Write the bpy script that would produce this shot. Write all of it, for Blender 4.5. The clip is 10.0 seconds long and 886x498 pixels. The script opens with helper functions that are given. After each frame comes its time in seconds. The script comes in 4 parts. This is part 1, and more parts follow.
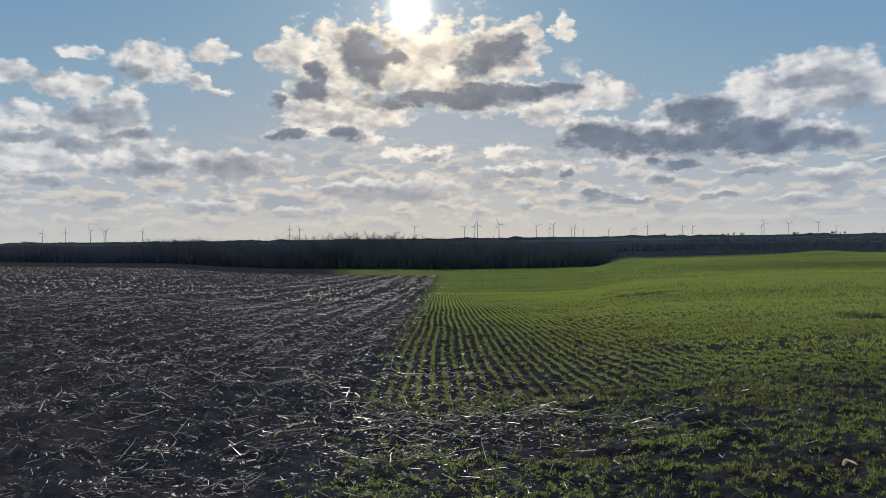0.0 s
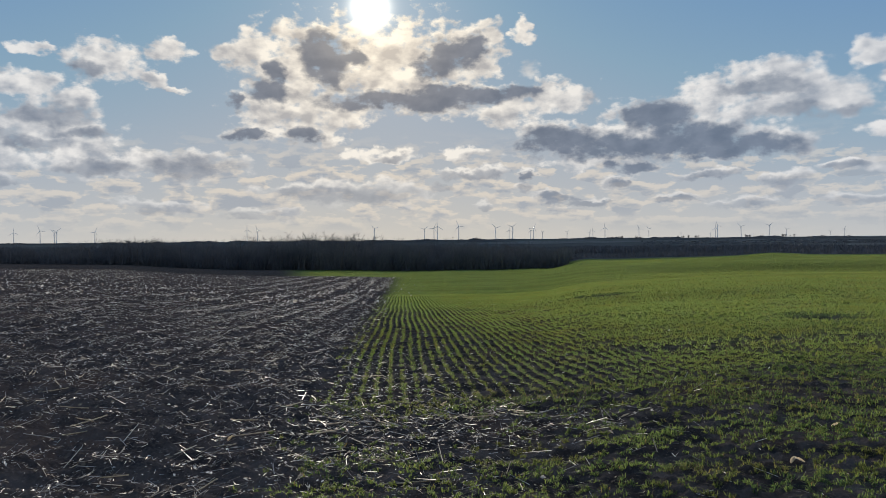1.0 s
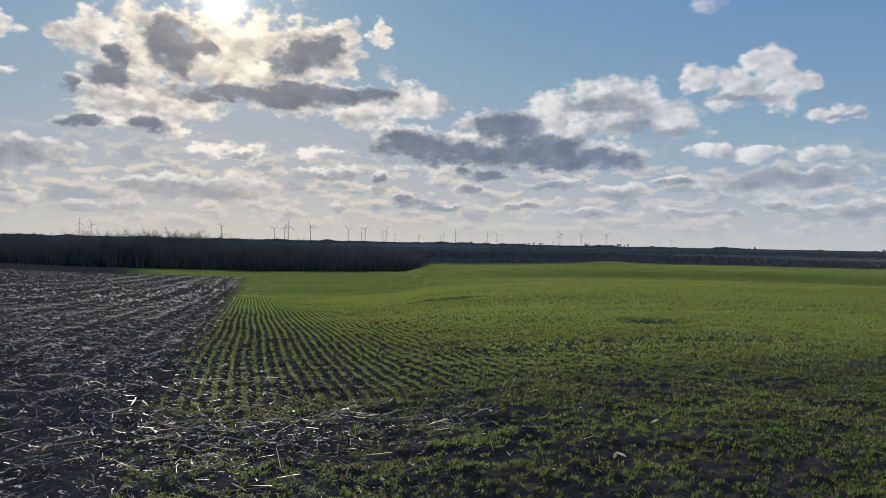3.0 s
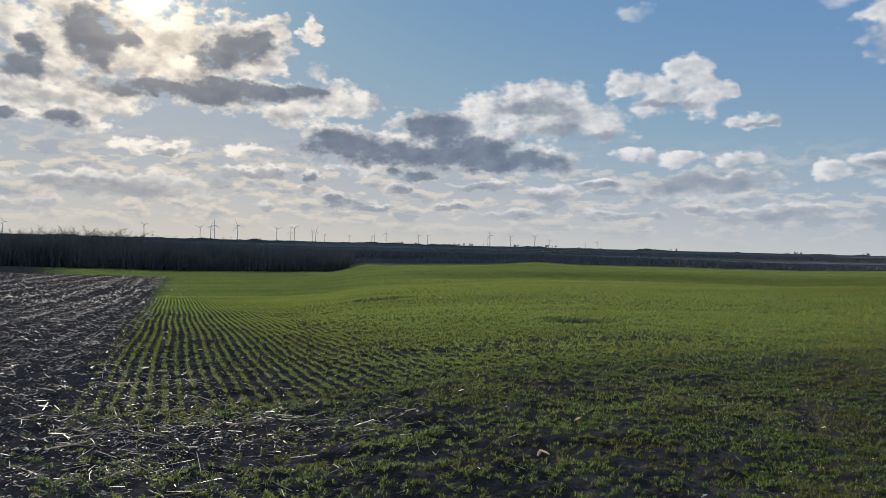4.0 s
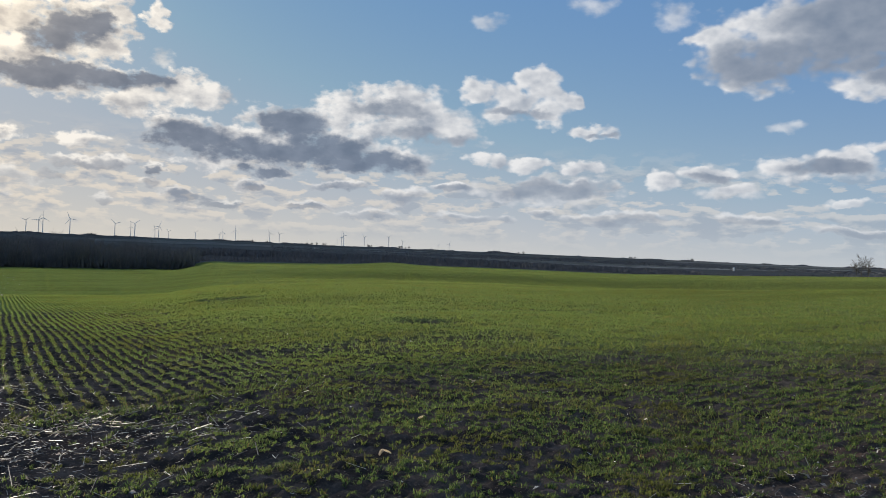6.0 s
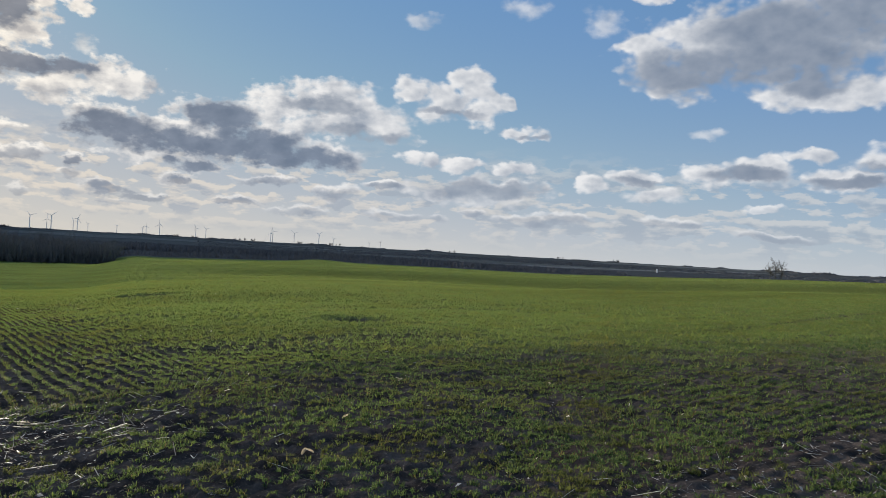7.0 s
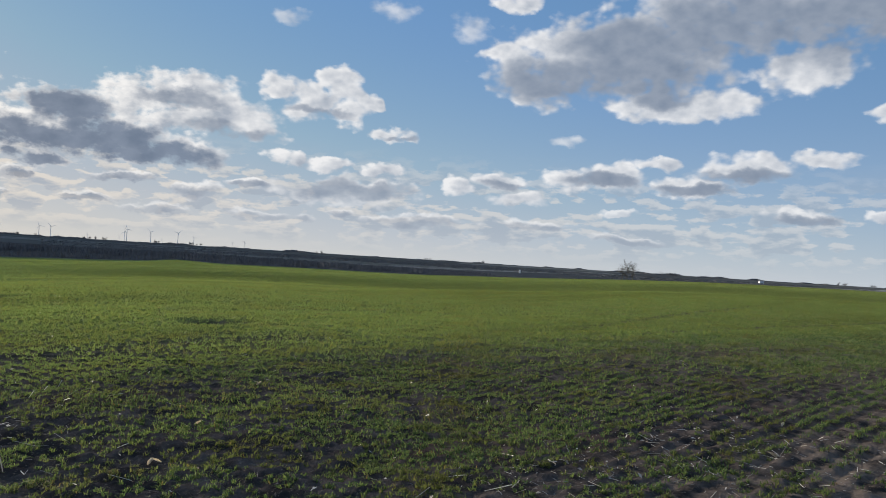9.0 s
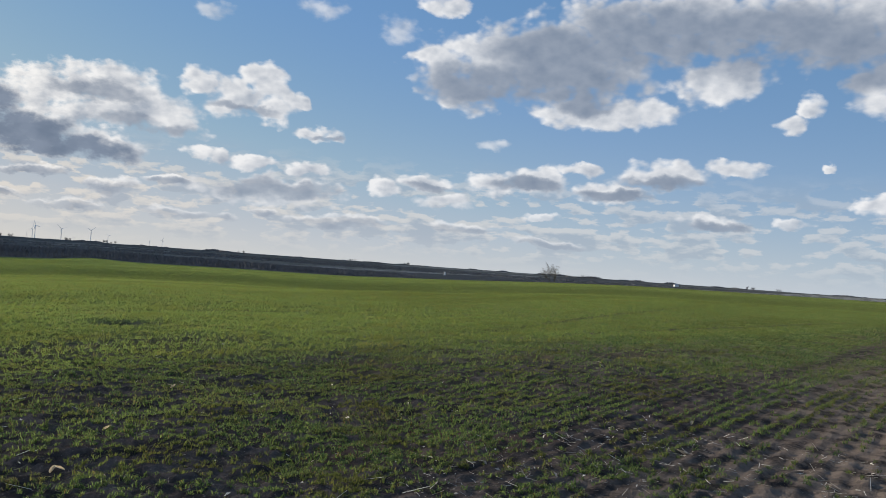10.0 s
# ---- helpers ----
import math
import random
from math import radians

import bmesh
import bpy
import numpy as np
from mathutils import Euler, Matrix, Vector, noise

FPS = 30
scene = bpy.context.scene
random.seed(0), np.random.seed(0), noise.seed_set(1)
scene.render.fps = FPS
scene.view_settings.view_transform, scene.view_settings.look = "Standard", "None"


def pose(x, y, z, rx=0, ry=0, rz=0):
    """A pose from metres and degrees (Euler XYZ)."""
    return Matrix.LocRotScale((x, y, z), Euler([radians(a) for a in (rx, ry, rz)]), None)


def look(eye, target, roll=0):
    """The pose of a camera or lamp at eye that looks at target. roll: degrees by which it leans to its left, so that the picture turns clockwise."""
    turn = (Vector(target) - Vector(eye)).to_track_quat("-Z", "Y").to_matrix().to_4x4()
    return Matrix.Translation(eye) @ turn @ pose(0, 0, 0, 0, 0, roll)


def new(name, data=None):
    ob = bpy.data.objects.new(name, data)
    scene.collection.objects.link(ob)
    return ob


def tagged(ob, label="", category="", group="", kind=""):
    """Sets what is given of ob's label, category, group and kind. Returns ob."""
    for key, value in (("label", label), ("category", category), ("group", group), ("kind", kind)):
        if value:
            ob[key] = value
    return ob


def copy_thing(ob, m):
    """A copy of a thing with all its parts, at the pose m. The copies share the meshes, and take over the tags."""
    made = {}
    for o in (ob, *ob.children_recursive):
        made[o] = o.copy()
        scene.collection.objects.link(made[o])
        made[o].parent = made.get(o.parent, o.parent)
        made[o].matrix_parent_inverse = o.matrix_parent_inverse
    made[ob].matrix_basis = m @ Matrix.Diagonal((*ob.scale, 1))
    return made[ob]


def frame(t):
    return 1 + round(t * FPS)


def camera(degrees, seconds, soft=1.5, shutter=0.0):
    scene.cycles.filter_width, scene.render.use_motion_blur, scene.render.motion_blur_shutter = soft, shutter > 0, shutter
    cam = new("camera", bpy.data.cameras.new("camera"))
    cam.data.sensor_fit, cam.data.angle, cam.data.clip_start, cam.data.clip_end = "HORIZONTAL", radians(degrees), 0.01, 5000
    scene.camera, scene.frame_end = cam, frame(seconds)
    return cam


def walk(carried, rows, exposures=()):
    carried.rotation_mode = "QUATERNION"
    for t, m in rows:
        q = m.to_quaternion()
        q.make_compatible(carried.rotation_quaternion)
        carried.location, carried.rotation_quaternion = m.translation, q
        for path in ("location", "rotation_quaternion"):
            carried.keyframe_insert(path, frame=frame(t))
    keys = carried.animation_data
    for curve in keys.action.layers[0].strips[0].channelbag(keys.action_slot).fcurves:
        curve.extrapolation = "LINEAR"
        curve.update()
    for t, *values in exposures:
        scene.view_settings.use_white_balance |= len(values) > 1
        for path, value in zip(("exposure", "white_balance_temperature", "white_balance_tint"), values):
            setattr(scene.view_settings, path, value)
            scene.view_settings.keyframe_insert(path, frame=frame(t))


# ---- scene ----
cam = camera(61.32, 10.0, soft=0.9)
# seconds, eye, heading (degrees clockwise from +y), pitch, roll
PATH = [
    (0.0, (0.000, 0.000, 1.650), 0.00, -0.77, -0.67),
    (0.5, (0.013, 0.014, 1.648), 1.32, -0.75, -0.76),
    (1.0, (0.027, 0.025, 1.646), 3.08, -0.67, -0.53),
    (1.5, (0.041, 0.033, 1.645), 5.69, -0.65, -0.09),
    (2.0, (0.056, 0.038, 1.644), 8.79, -0.73, 0.32),
    (2.5, (0.071, 0.041, 1.642), 11.68, -0.59, 0.76),
    (4.0, (0.118, 0.037, 1.640), 19.69, -0.28, 1.48),
    (4.5, (0.135, 0.032, 1.639), 22.52, -0.26, 1.46),
    (5.0, (0.151, 0.026, 1.639), 25.49, -0.16, 1.67),
    (5.5, (0.168, 0.018, 1.639), 28.23, 0.01, 1.97),
    (7.0, (0.216, -0.010, 1.639), 36.13, 0.27, 3.34),
    (7.5, (0.232, -0.021, 1.640), 38.76, 0.34, 3.22),
    (8.0, (0.248, -0.032, 1.640), 41.17, 0.46, 2.98),
    (8.5, (0.264, -0.043, 1.641), 43.55, 0.66, 3.22),
    (9.0, (0.279, -0.054, 1.642), 46.21, 0.93, 3.55),
    (9.5, (0.293, -0.065, 1.643), 48.87, 1.21, 3.82),
    (10.0, (0.307, -0.075, 1.644), 51.90, 1.43, 4.12),
]


def heading(az, el=0.0):
    """The unit vector of a compass direction, degrees clockwise from +y, and an elevation."""
    a, e = radians(az), radians(el)
    return Vector((math.sin(a) * math.cos(e), math.cos(a) * math.cos(e), math.sin(e)))


walk(cam, [(t, look(eye, Vector(eye) + heading(az, el), roll)) for t, eye, az, el, roll in PATH],
     [(0.0, 0.5), (5.0, 0.55), (10.0, 0.68)])

# ---- sky and sun ----
SUN_AZ, SUN_EL = -2.3, 17.2

# clouds: compass direction, elevation, half width and half height in degrees
SUN_CLOUD = [
    (-7.3, 13.3, 5.5, 3.4), (-0.9, 13.3, 8.1, 3.7), (4.7, 13.8, 3.2, 2.6), (6.7, 14.9, 1.7, 1.4),
    (-9.5, 10.4, 3.6, 2.3), (-10.7, 8.2, 2.4, 1.0), (-7.4, 8.0, 2.2, 0.9), (-5.0, 7.8, 1.3, 0.7),
    (-11.9, 13.7, 1.9, 1.4), (3.0, 10.8, 8.1, 1.4), (11.5, 10.7, 3.5, 1.4), (8.5, 9.8, 3.4, 1.2),
    (9.4, 15.6, 0.9, 0.9), (-6.1, 9.6, 3.8, 1.7),
]
LEFT_CLOUDS = [
    (-29.8, 11.5, 2.0, 0.9), (-26.8, 10.9, 2.9, 1.0), (-23.5, 9.8, 2.1, 1.1), (-21.2, 12.4, 3.2, 1.6),
    (-18.2, 11.3, 1.5, 0.7), (-16.7, 13.4, 1.7, 0.9), (-16.8, 10.9, 1.2, 0.4), (-25.6, 13.1, 1.3, 0.5),
    (-28.6, 8.0, 3.3, 1.5), (-24.4, 7.8, 4.5, 1.9), (-23.0, 5.9, 3.3, 1.2), (-28.6, 5.9, 4.0, 1.5),
    (-16.1, 5.8, 4.6, 1.2), (-21.3, 5.2, 3.6, 1.0), (-4.0, 3.6, 6.9, 1.3), (-1.8, 6.6, 3.0, 0.6),
    (4.7, 6.7, 1.7, 0.5),
]
MID_CLOUDS = [
    (17.5, 7.1, 9.8, 1.5), (11.5, 7.8, 3.5, 1.4), (18.7, 9.0, 3.9, 1.5), (23.2, 10.1, 3.1, 1.6),
    (28.1, 11.1, 3.0, 1.5), (26.4, 9.4, 3.8, 1.5), (27.8, 6.7, 2.2, 1.0), (22.5, 7.6, 4.8, 1.6),
    (13.5, 5.8, 3.3, 0.6), (17.5, 5.3, 2.0, 0.6), (28.1, 4.3, 1.5, 0.6), (9.7, 4.7, 0.8, 0.6), (23.0, 6.9, 6.0, 1.4),
]
TALL_CLOUDS = [
    (35.3, 11.2, 2.9, 1.7), (37.7, 12.5, 1.9, 1.6), (38.7, 10.9, 1.6, 1.4), (33.1, 12.2, 1.5, 1.2),
    (40.3, 11.5, 0.9, 0.7), (42.1, 9.4, 2.2, 0.7), (29.4, 9.5, 4.5, 1.6), (27.2, 11.2, 4.1, 1.3),
    (34.1, 7.1, 1.7, 0.6), (37.0, 6.8, 2.1, 0.5), (41.0, 6.6, 2.3, 0.6), (38.3, 4.8, 6.4, 1.2),
    (27.8, 4.1, 1.6, 0.6), (47.0, 5.8, 0.9, 0.8), (50.1, 6.2, 2.7, 0.7), (51.5, 5.1, 2.3, 0.7),
]
BIG_CLOUD = [
    (55.0, 16.1, 5.6, 2.4), (52.5, 14.1, 4.3, 2.3), (60.2, 15.9, 8.0, 3.4), (68.3, 18.3, 11.1, 2.9),
    (77.8, 17.9, 7.8, 2.9), (62.2, 12.3, 5.0, 1.4), (71.7, 14.4, 3.7, 1.7), (81.7, 14.1, 2.6, 2.2),
    (76.4, 11.4, 1.2, 0.8), (77.6, 12.8, 1.1, 1.0), (50.3, 15.4, 2.0, 1.6), (66.7, 12.4, 2.4, 1.2),
]
SMALL_CLOUDS = [
    (58.7, 7.1, 2.8, 1.2), (55.3, 6.7, 2.4, 0.9), (62.2, 8.1, 1.7, 0.6), (68.2, 7.9, 3.4, 1.2),
    (72.9, 8.5, 2.1, 0.7), (64.2, 6.6, 2.9, 0.9), (49.6, 6.3, 1.7, 0.8), (71.9, 4.6, 2.8, 0.6),
    (76.8, 4.7, 1.4, 0.4), (82.0, 6.0, 1.3, 0.9), (79.0, 8.6, 0.7, 0.3),
    (51.0, 19.4, 2.5, 0.8), (59.3, 4.4, 2.1, 0.4),
]
THIN_CLOUDS = [(41.3, 18.4, 2.0, 0.7), (47.2, 17.4, 1.4, 1.1), (33.6, 17.3, 1.5, 0.6), (55.4, 9.7, 1.2, 0.5), (9.8, 12.6, 0.9, 0.7)]
# small low cumulus: each has a lit top and a grey underside
LOW_CLOUDS = [
    (2.8, 4.0, 1.0, 0.55), (6.4, 2.7, 0.9, 0.5), (9.6, 4.7, 0.9, 0.7), (9.2, 3.8, 1.0, 0.4), (11.2, 3.1, 1.6, 0.6),
    (13.8, 2.7, 2.3, 0.5), (12.4, 2.1, 1.6, 0.4), (16.3, 4.4, 1.3, 0.6), (20.4, 3.0, 1.9, 0.4), (27.8, 4.1, 1.6, 0.7),
    (-22.2, 5.3, 2.6, 0.8), (-15.6, 5.7, 3.6, 1.2), (-6.2, 3.8, 5.2, 1.0), (-17.4, 2.6, 3.4, 0.6), (-28.0, 4.2, 2.4, 0.6),
    (5.2, 5.2, 3.4, 0.6), (22.8, 4.6, 2.6, 0.5), (25.0, 2.6, 3.0, 0.5), (33.0, 2.6, 3.4, 0.5), (31.0, 4.9, 1.6, 0.4),
    (44.0, 2.8, 4.2, 0.6), (53.0, 3.2, 3.4, 0.5), (60.0, 2.4, 3.0, 0.4), (38.6, 3.3, 1.4, 0.4), (-10.6, 2.2, 3.2, 0.5),
]
LOW_CORES = [(a, e - 0.25 * h, 0.85 * w, 0.62 * h) for a, e, w, h in LOW_CLOUDS]
SUN_CLOUD_CORES = [
    (-5.6, 13.1, 1.5, 1.6), (-6.4, 14.3, 1.1, 1.2), (-3.7, 13.5, 1.2, 0.6), (-10.1, 11.0, 1.6, 1.0),
    (-9.4, 12.2, 0.8, 0.9), (-12.2, 10.1, 0.8, 0.5), (-11.4, 8.0, 1.5, 0.5), (-7.3, 8.0, 1.4, 0.6),
    (3.9, 13.8, 1.8, 1.1), (2.4, 12.8, 1.2, 1.0), (5.4, 14.4, 1.2, 0.9), (0.4, 10.6, 6.5, 0.7),
    (5.1, 10.9, 4.7, 0.6), (8.5, 11.2, 1.8, 0.4),
]
LEFT_CORES = [
    (-24.4, 8.8, 2.2, 0.7), (-22.4, 7.7, 2.2, 0.4), (-25.8, 6.8, 2.1, 0.4), (-21.3, 5.2, 2.3, 0.6),
    (-15.1, 5.7, 3.2, 0.8), (-16.9, 5.2, 2.4, 0.5), (-22.5, 11.8, 0.9, 0.5), (-27.7, 11.6, 1.0, 0.4),
    (-4.0, 3.4, 5.2, 0.8), (-7.9, 3.7, 2.1, 0.5), (2.9, 4.1, 1.1, 0.4), (-28.6, 7.2, 2.3, 0.4),
    (-1.0, 6.5, 1.2, 0.3),
]
MID_CORES = [
    (11.4, 7.4, 3.5, 1.0), (16.7, 6.7, 4.8, 0.8), (21.4, 7.1, 3.7, 1.2), (25.0, 6.4, 3.9, 0.8),
    (19.1, 8.9, 2.7, 1.1), (17.5, 5.3, 1.8, 0.4), (21.5, 6.6, 6.5, 0.9),
    (9.7, 4.6, 0.7, 0.4), (11.8, 3.1, 1.7, 0.4), (13.9, 2.6, 2.4, 0.3), (20.2, 2.9, 1.7, 0.2),
    (16.7, 4.3, 1.0, 0.4),
]
TALL_CORES = [
    (27.5, 10.4, 1.9, 0.5), (28.6, 8.7, 2.0, 0.6),
    (36.2, 5.1, 3.2, 0.8), (41.0, 4.9, 3.3, 0.5), (29.9, 8.4, 3.2, 0.5), (26.4, 10.7, 2.8, 0.5),
    (36.1, 10.5, 2.2, 0.3), (50.5, 6.0, 2.0, 0.3), (42.5, 9.2, 1.5, 0.2), (23.9, 6.7, 3.5, 0.6),
]
BIG_CORES = [
    (54.7, 13.8, 4.8, 1.4), (60.3, 14.5, 5.5, 1.5), (66.4, 17.6, 6.1, 2.1), (74.2, 17.2, 7.1, 2.1),
    (61.9, 13.0, 1.8, 0.7), (80.3, 16.1, 2.7, 2.2), (68.7, 7.2, 2.8, 0.4), (72.5, 4.4, 2.2, 0.3),
    (59.4, 3.6, 2.6, 0.3), (58.3, 6.7, 2.1, 0.4), (64.6, 6.4, 2.5, 0.3), (60.1, 16.7, 4.7, 1.6),
]

class Nodes:
    """Short hand for building node trees."""

    def __init__(self, tree):
        self.tree = tree

    def put(self, kind, inputs=(), **settings):
        n = self.tree.nodes.new(kind)
        if "operation" in settings:
            n.operation = settings["operation"]
        if settings.get("use_clamp"):
            n.use_clamp = True
        if "data_type" in settings:
            n.data_type, n.blend_type = settings["data_type"], settings["blend_type"]
        if "interpolation_type" in settings:
            n.interpolation_type = settings["interpolation_type"]
        if "attribute_name" in settings:
            n.attribute_name = settings["attribute_name"]
        if "feature" in settings:
            n.feature = settings["feature"]
        for i, v in (inputs.items() if isinstance(inputs, dict) else enumerate(inputs)):
            if v is None:
                continue
            if isinstance(v, bpy.types.NodeSocket):
                self.tree.links.new(v, n.inputs[i])
            else:
                n.inputs[i].default_value = v
        return n

    def math(self, op, *v, clamp=False):
        return self.put("ShaderNodeMath", v, operation=op, use_clamp=clamp).outputs[0]

    def vec(self, op, *v):
        n = self.put("ShaderNodeVectorMath", v, operation=op)
        return n.outputs[1 if op in ("DOT_PRODUCT", "LENGTH") else 0]

    def mix(self, fac, a, b, blend="MIX"):
        n = self.put("ShaderNodeMix", {0: fac, 6: a, 7: b}, data_type="RGBA", blend_type=blend)
        return n.outputs[2]

    def step(self, v, lo, hi, out0=0.0, out1=1.0):
        n = self.put("ShaderNodeMapRange", (v, lo, hi, out0, out1), interpolation_type="SMOOTHSTEP")
        return n.outputs[0]

    def noise(self, vector, scale, detail=4.0, rough=0.5, colour=False, distortion=0.0):
        n = self.put("ShaderNodeTexNoise", {"Vector": vector, "Scale": scale, "Detail": detail, "Roughness": rough,
                                            "Distortion": distortion})
        return n.outputs[1 if colour else 0]


def rgb(r, g, b):
    return (r, g, b, 1.0)


def make_sky():
    world = bpy.data.worlds.new("sky")
    scene.world = world
    world.use_nodes = True
    tree = world.node_tree
    tree.nodes.clear()
    n = Nodes(tree)
    way = n.put("ShaderNodeTexCoord").outputs["Generated"]
    xyz = n.put("ShaderNodeSeparateXYZ", (way,))
    x, y, z = xyz.outputs
    az = n.math("DEGREES", n.math("ARCTAN2", x, y))
    el = n.math("DEGREES", n.math("ARCSINE", z))
    flat = n.put("ShaderNodeCombineXYZ", (az, el, 0.0)).outputs[0]
    sun_way = heading(SUN_AZ, SUN_EL)
    off = n.math("DEGREES", n.math("ARCCOSINE", n.math("MINIMUM", n.vec("DOT_PRODUCT", way, tuple(sun_way)), 0.99999)))

    def fall(width, power=1.0):
        return n.math("POWER", 2.71828, n.math("MULTIPLY", n.math("POWER", n.math("DIVIDE", off, width), power), -1.0))

    # clear air
    clear = n.put("ShaderNodeTexSky")
    clear.sky_type, clear.sun_disc = "NISHITA", False
    clear.sun_elevation, clear.sun_rotation = radians(SUN_EL), radians(SUN_AZ)
    clear.air_density, clear.dust_density, clear.ozone_density = 1.0, 0.12, 2.0
    air = n.vec("MINIMUM", n.vec("MULTIPLY", clear.outputs[0], AIR_TINT), (2.9, 3.9, 5.4))
    air = n.mix(0.6, air, rgb(1.5, 3.1, 5.2))
    # pale haze above the horizon, warmer towards the sun
    warm = fall(46.0)
    haze = n.mix(warm, rgb(4.6, 5.35, 6.3), rgb(7.8, 6.75, 5.2))
    low = n.math("POWER", 2.71828, n.math("MULTIPLY", n.math("MAXIMUM", el, 0.0), n.math("MULTIPLY_ADD", warm, 0.09, -0.175)))
    sky = n.mix(n.math("MULTIPLY", low, 0.96), air, haze)

    # irregular outlines: the clouds' coordinates are pushed about at two scales
    stretched = n.vec("MULTIPLY", flat, (1.0, 1.5, 1.0))
    w1 = n.vec("SUBTRACT", n.noise(stretched, 0.32, 3.0, 0.5, colour=True), (0.5, 0.5, 0.5))
    w2 = n.vec("SUBTRACT", n.noise(stretched, 1.2, 7.0, 0.54, colour=True), (0.5, 0.5, 0.5))
    p = n.vec("MULTIPLY_ADD", w1, (3.2, 1.8, 0.0), flat)
    calm = n.step(az, 23.0, 34.0)
    w2 = n.vec("MULTIPLY", w2, n.mix(calm, rgb(1.25, 0.95, 0.0), rgb(0.75, 0.6, 0.0)))
    p = n.vec("ADD", w2, p)

    def field(groups, smooth, p):
        best = None
        for a, e, hw, hh in [c for g in groups for c in g]:
            q = n.vec("MULTIPLY_ADD", p, (1 / hw, 1 / hh, 0.0), (-a / hw, -e / hh, 0.0))
            d = n.vec("DOT_PRODUCT", q, q)
            best = d if best is None else n.math("SMOOTH_MIN", best, d, smooth)
        return n.math("SUBTRACT", 1.0, n.math("MINIMUM", best, 3.0))

    fine = n.noise(stretched, 0.75, 10.0, 0.57)
    round_ = n.noise(stretched, 0.62, 6.0, 0.44)
    fine = n.math("ADD", n.math("MULTIPLY", fine, n.math("SUBTRACT", 1.0, calm)), n.math("MULTIPLY", round_, calm))
    sunward = n.vec("NORMALIZE", n.vec("SUBTRACT", (SUN_AZ, SUN_EL * 1.5, 0.0), stretched))
    toward = n.vec("MULTIPLY_ADD", sunward, (0.55, 0.55, 0.0), stretched)
    fine_sun = n.noise(toward, 0.75, 10.0, 0.57)
    fine_sun = n.math("ADD", n.math("MULTIPLY", fine_sun, n.math("SUBTRACT", 1.0, calm)), n.math("MULTIPLY", n.noise(toward, 0.62, 6.0, 0.44), calm))
    cover = field([SUN_CLOUD, LEFT_CLOUDS, MID_CLOUDS, TALL_CLOUDS, BIG_CLOUD, SMALL_CLOUDS, LOW_CLOUDS], 0.25, p)
    sunside = field([SUN_CLOUD, LEFT_CLOUDS, MID_CLOUDS, TALL_CLOUDS, BIG_CLOUD, SMALL_CLOUDS, LOW_CLOUDS], 0.25,
                    n.vec("MULTIPLY_ADD", sunward, (0.45, 0.55, 0.0), p))
    slope = n.math("MULTIPLY", n.math("SUBTRACT", n.math("MAXIMUM", cover, -1.2), n.math("MAXIMUM", sunside, -1.2)), 0.52)
    cover = n.math("MULTIPLY_ADD", n.math("SUBTRACT", fine, 0.5), n.math("MULTIPLY_ADD", fall(16.0), 1.6, n.step(az, 40.0, 52.0, 2.2, 1.35)), cover)
    # rounded puffs along the tops
    def puffs(q):
        a = n.put("ShaderNodeTexVoronoi", {"Vector": n.vec("MULTIPLY_ADD", w2, (0.5, 0.5, 0.0), q), "Scale": 0.62, "Smoothness": 0.35}, feature="SMOOTH_F1").outputs["Distance"]
        b = n.put("ShaderNodeTexVoronoi", {"Vector": q, "Scale": 1.7, "Smoothness": 0.3}, feature="SMOOTH_F1").outputs["Distance"]
        return n.math("SUBTRACT", 0.62, n.math("MULTIPLY_ADD", b, 0.38, a))

    puff = puffs(stretched)
    cover = n.math("MULTIPLY_ADD", puff, n.math("MULTIPLY_ADD", calm, 0.25, 0.6), cover)
    # thin and thick parts
    mask = n.step(cover, -0.18, n.math("MULTIPLY_ADD", calm, -0.05, 0.66))
    wisp = n.math("MULTIPLY_ADD", n.math("SUBTRACT", fine, 0.5), 3.2, field([THIN_CLOUDS], 0.2, p))
    mask = n.math("MAXIMUM", mask, n.step(wisp, -0.3, 1.3, 0.0, 0.62))
    # far clouds pale towards the horizon
    mask = n.math("MULTIPLY", mask, n.step(el, 1.0, 6.5, 0.42, 1.0))
    # clouds elsewhere: behind and overhead
    plane = n.vec("DIVIDE", way, n.put("ShaderNodeCombineXYZ", (n.math("ADD", n.math("ABSOLUTE", z), 0.12),) * 3).outputs[0])
    other = n.step(n.noise(plane, 1.1, 8.0, 0.55), 0.52, 0.62)
    away = n.math("MAXIMUM", n.step(el, 21.0, 27.0),
                  n.math("MAXIMUM", n.step(az, 86.0, 92.0), n.step(az, -34.0, -40.0)))
    away = n.math("MULTIPLY", away, n.step(el, 1.0, 5.0))
    mask = n.math("MAXIMUM", mask, n.math("MULTIPLY", other, away))

    # flat banks low in the sky
    lowp = n.vec("MULTIPLY_ADD", w2, (0.35, 0.3, 0.0), n.vec("MULTIPLY", flat, (0.34, 0.92, 1.0)))

    def bank_at(q):
        a = n.noise(q, 0.6, 5.0, 0.45)
        b = n.noise(q, 1.5, 6.0, 0.52)
        return n.math("MULTIPLY_ADD", n.math("SUBTRACT", b, 0.5), 1.0, a)

    band = n.math("MULTIPLY", n.step(el, 0.0, 2.6), n.step(el, 8.5, 4.5))
    bank = bank_at(lowp)
    above = bank_at(n.vec("ADD", lowp, (0.0, 0.30, 0.0)))
    bank_mask = n.math("MULTIPLY", n.step(bank, 0.44, 0.55), band)
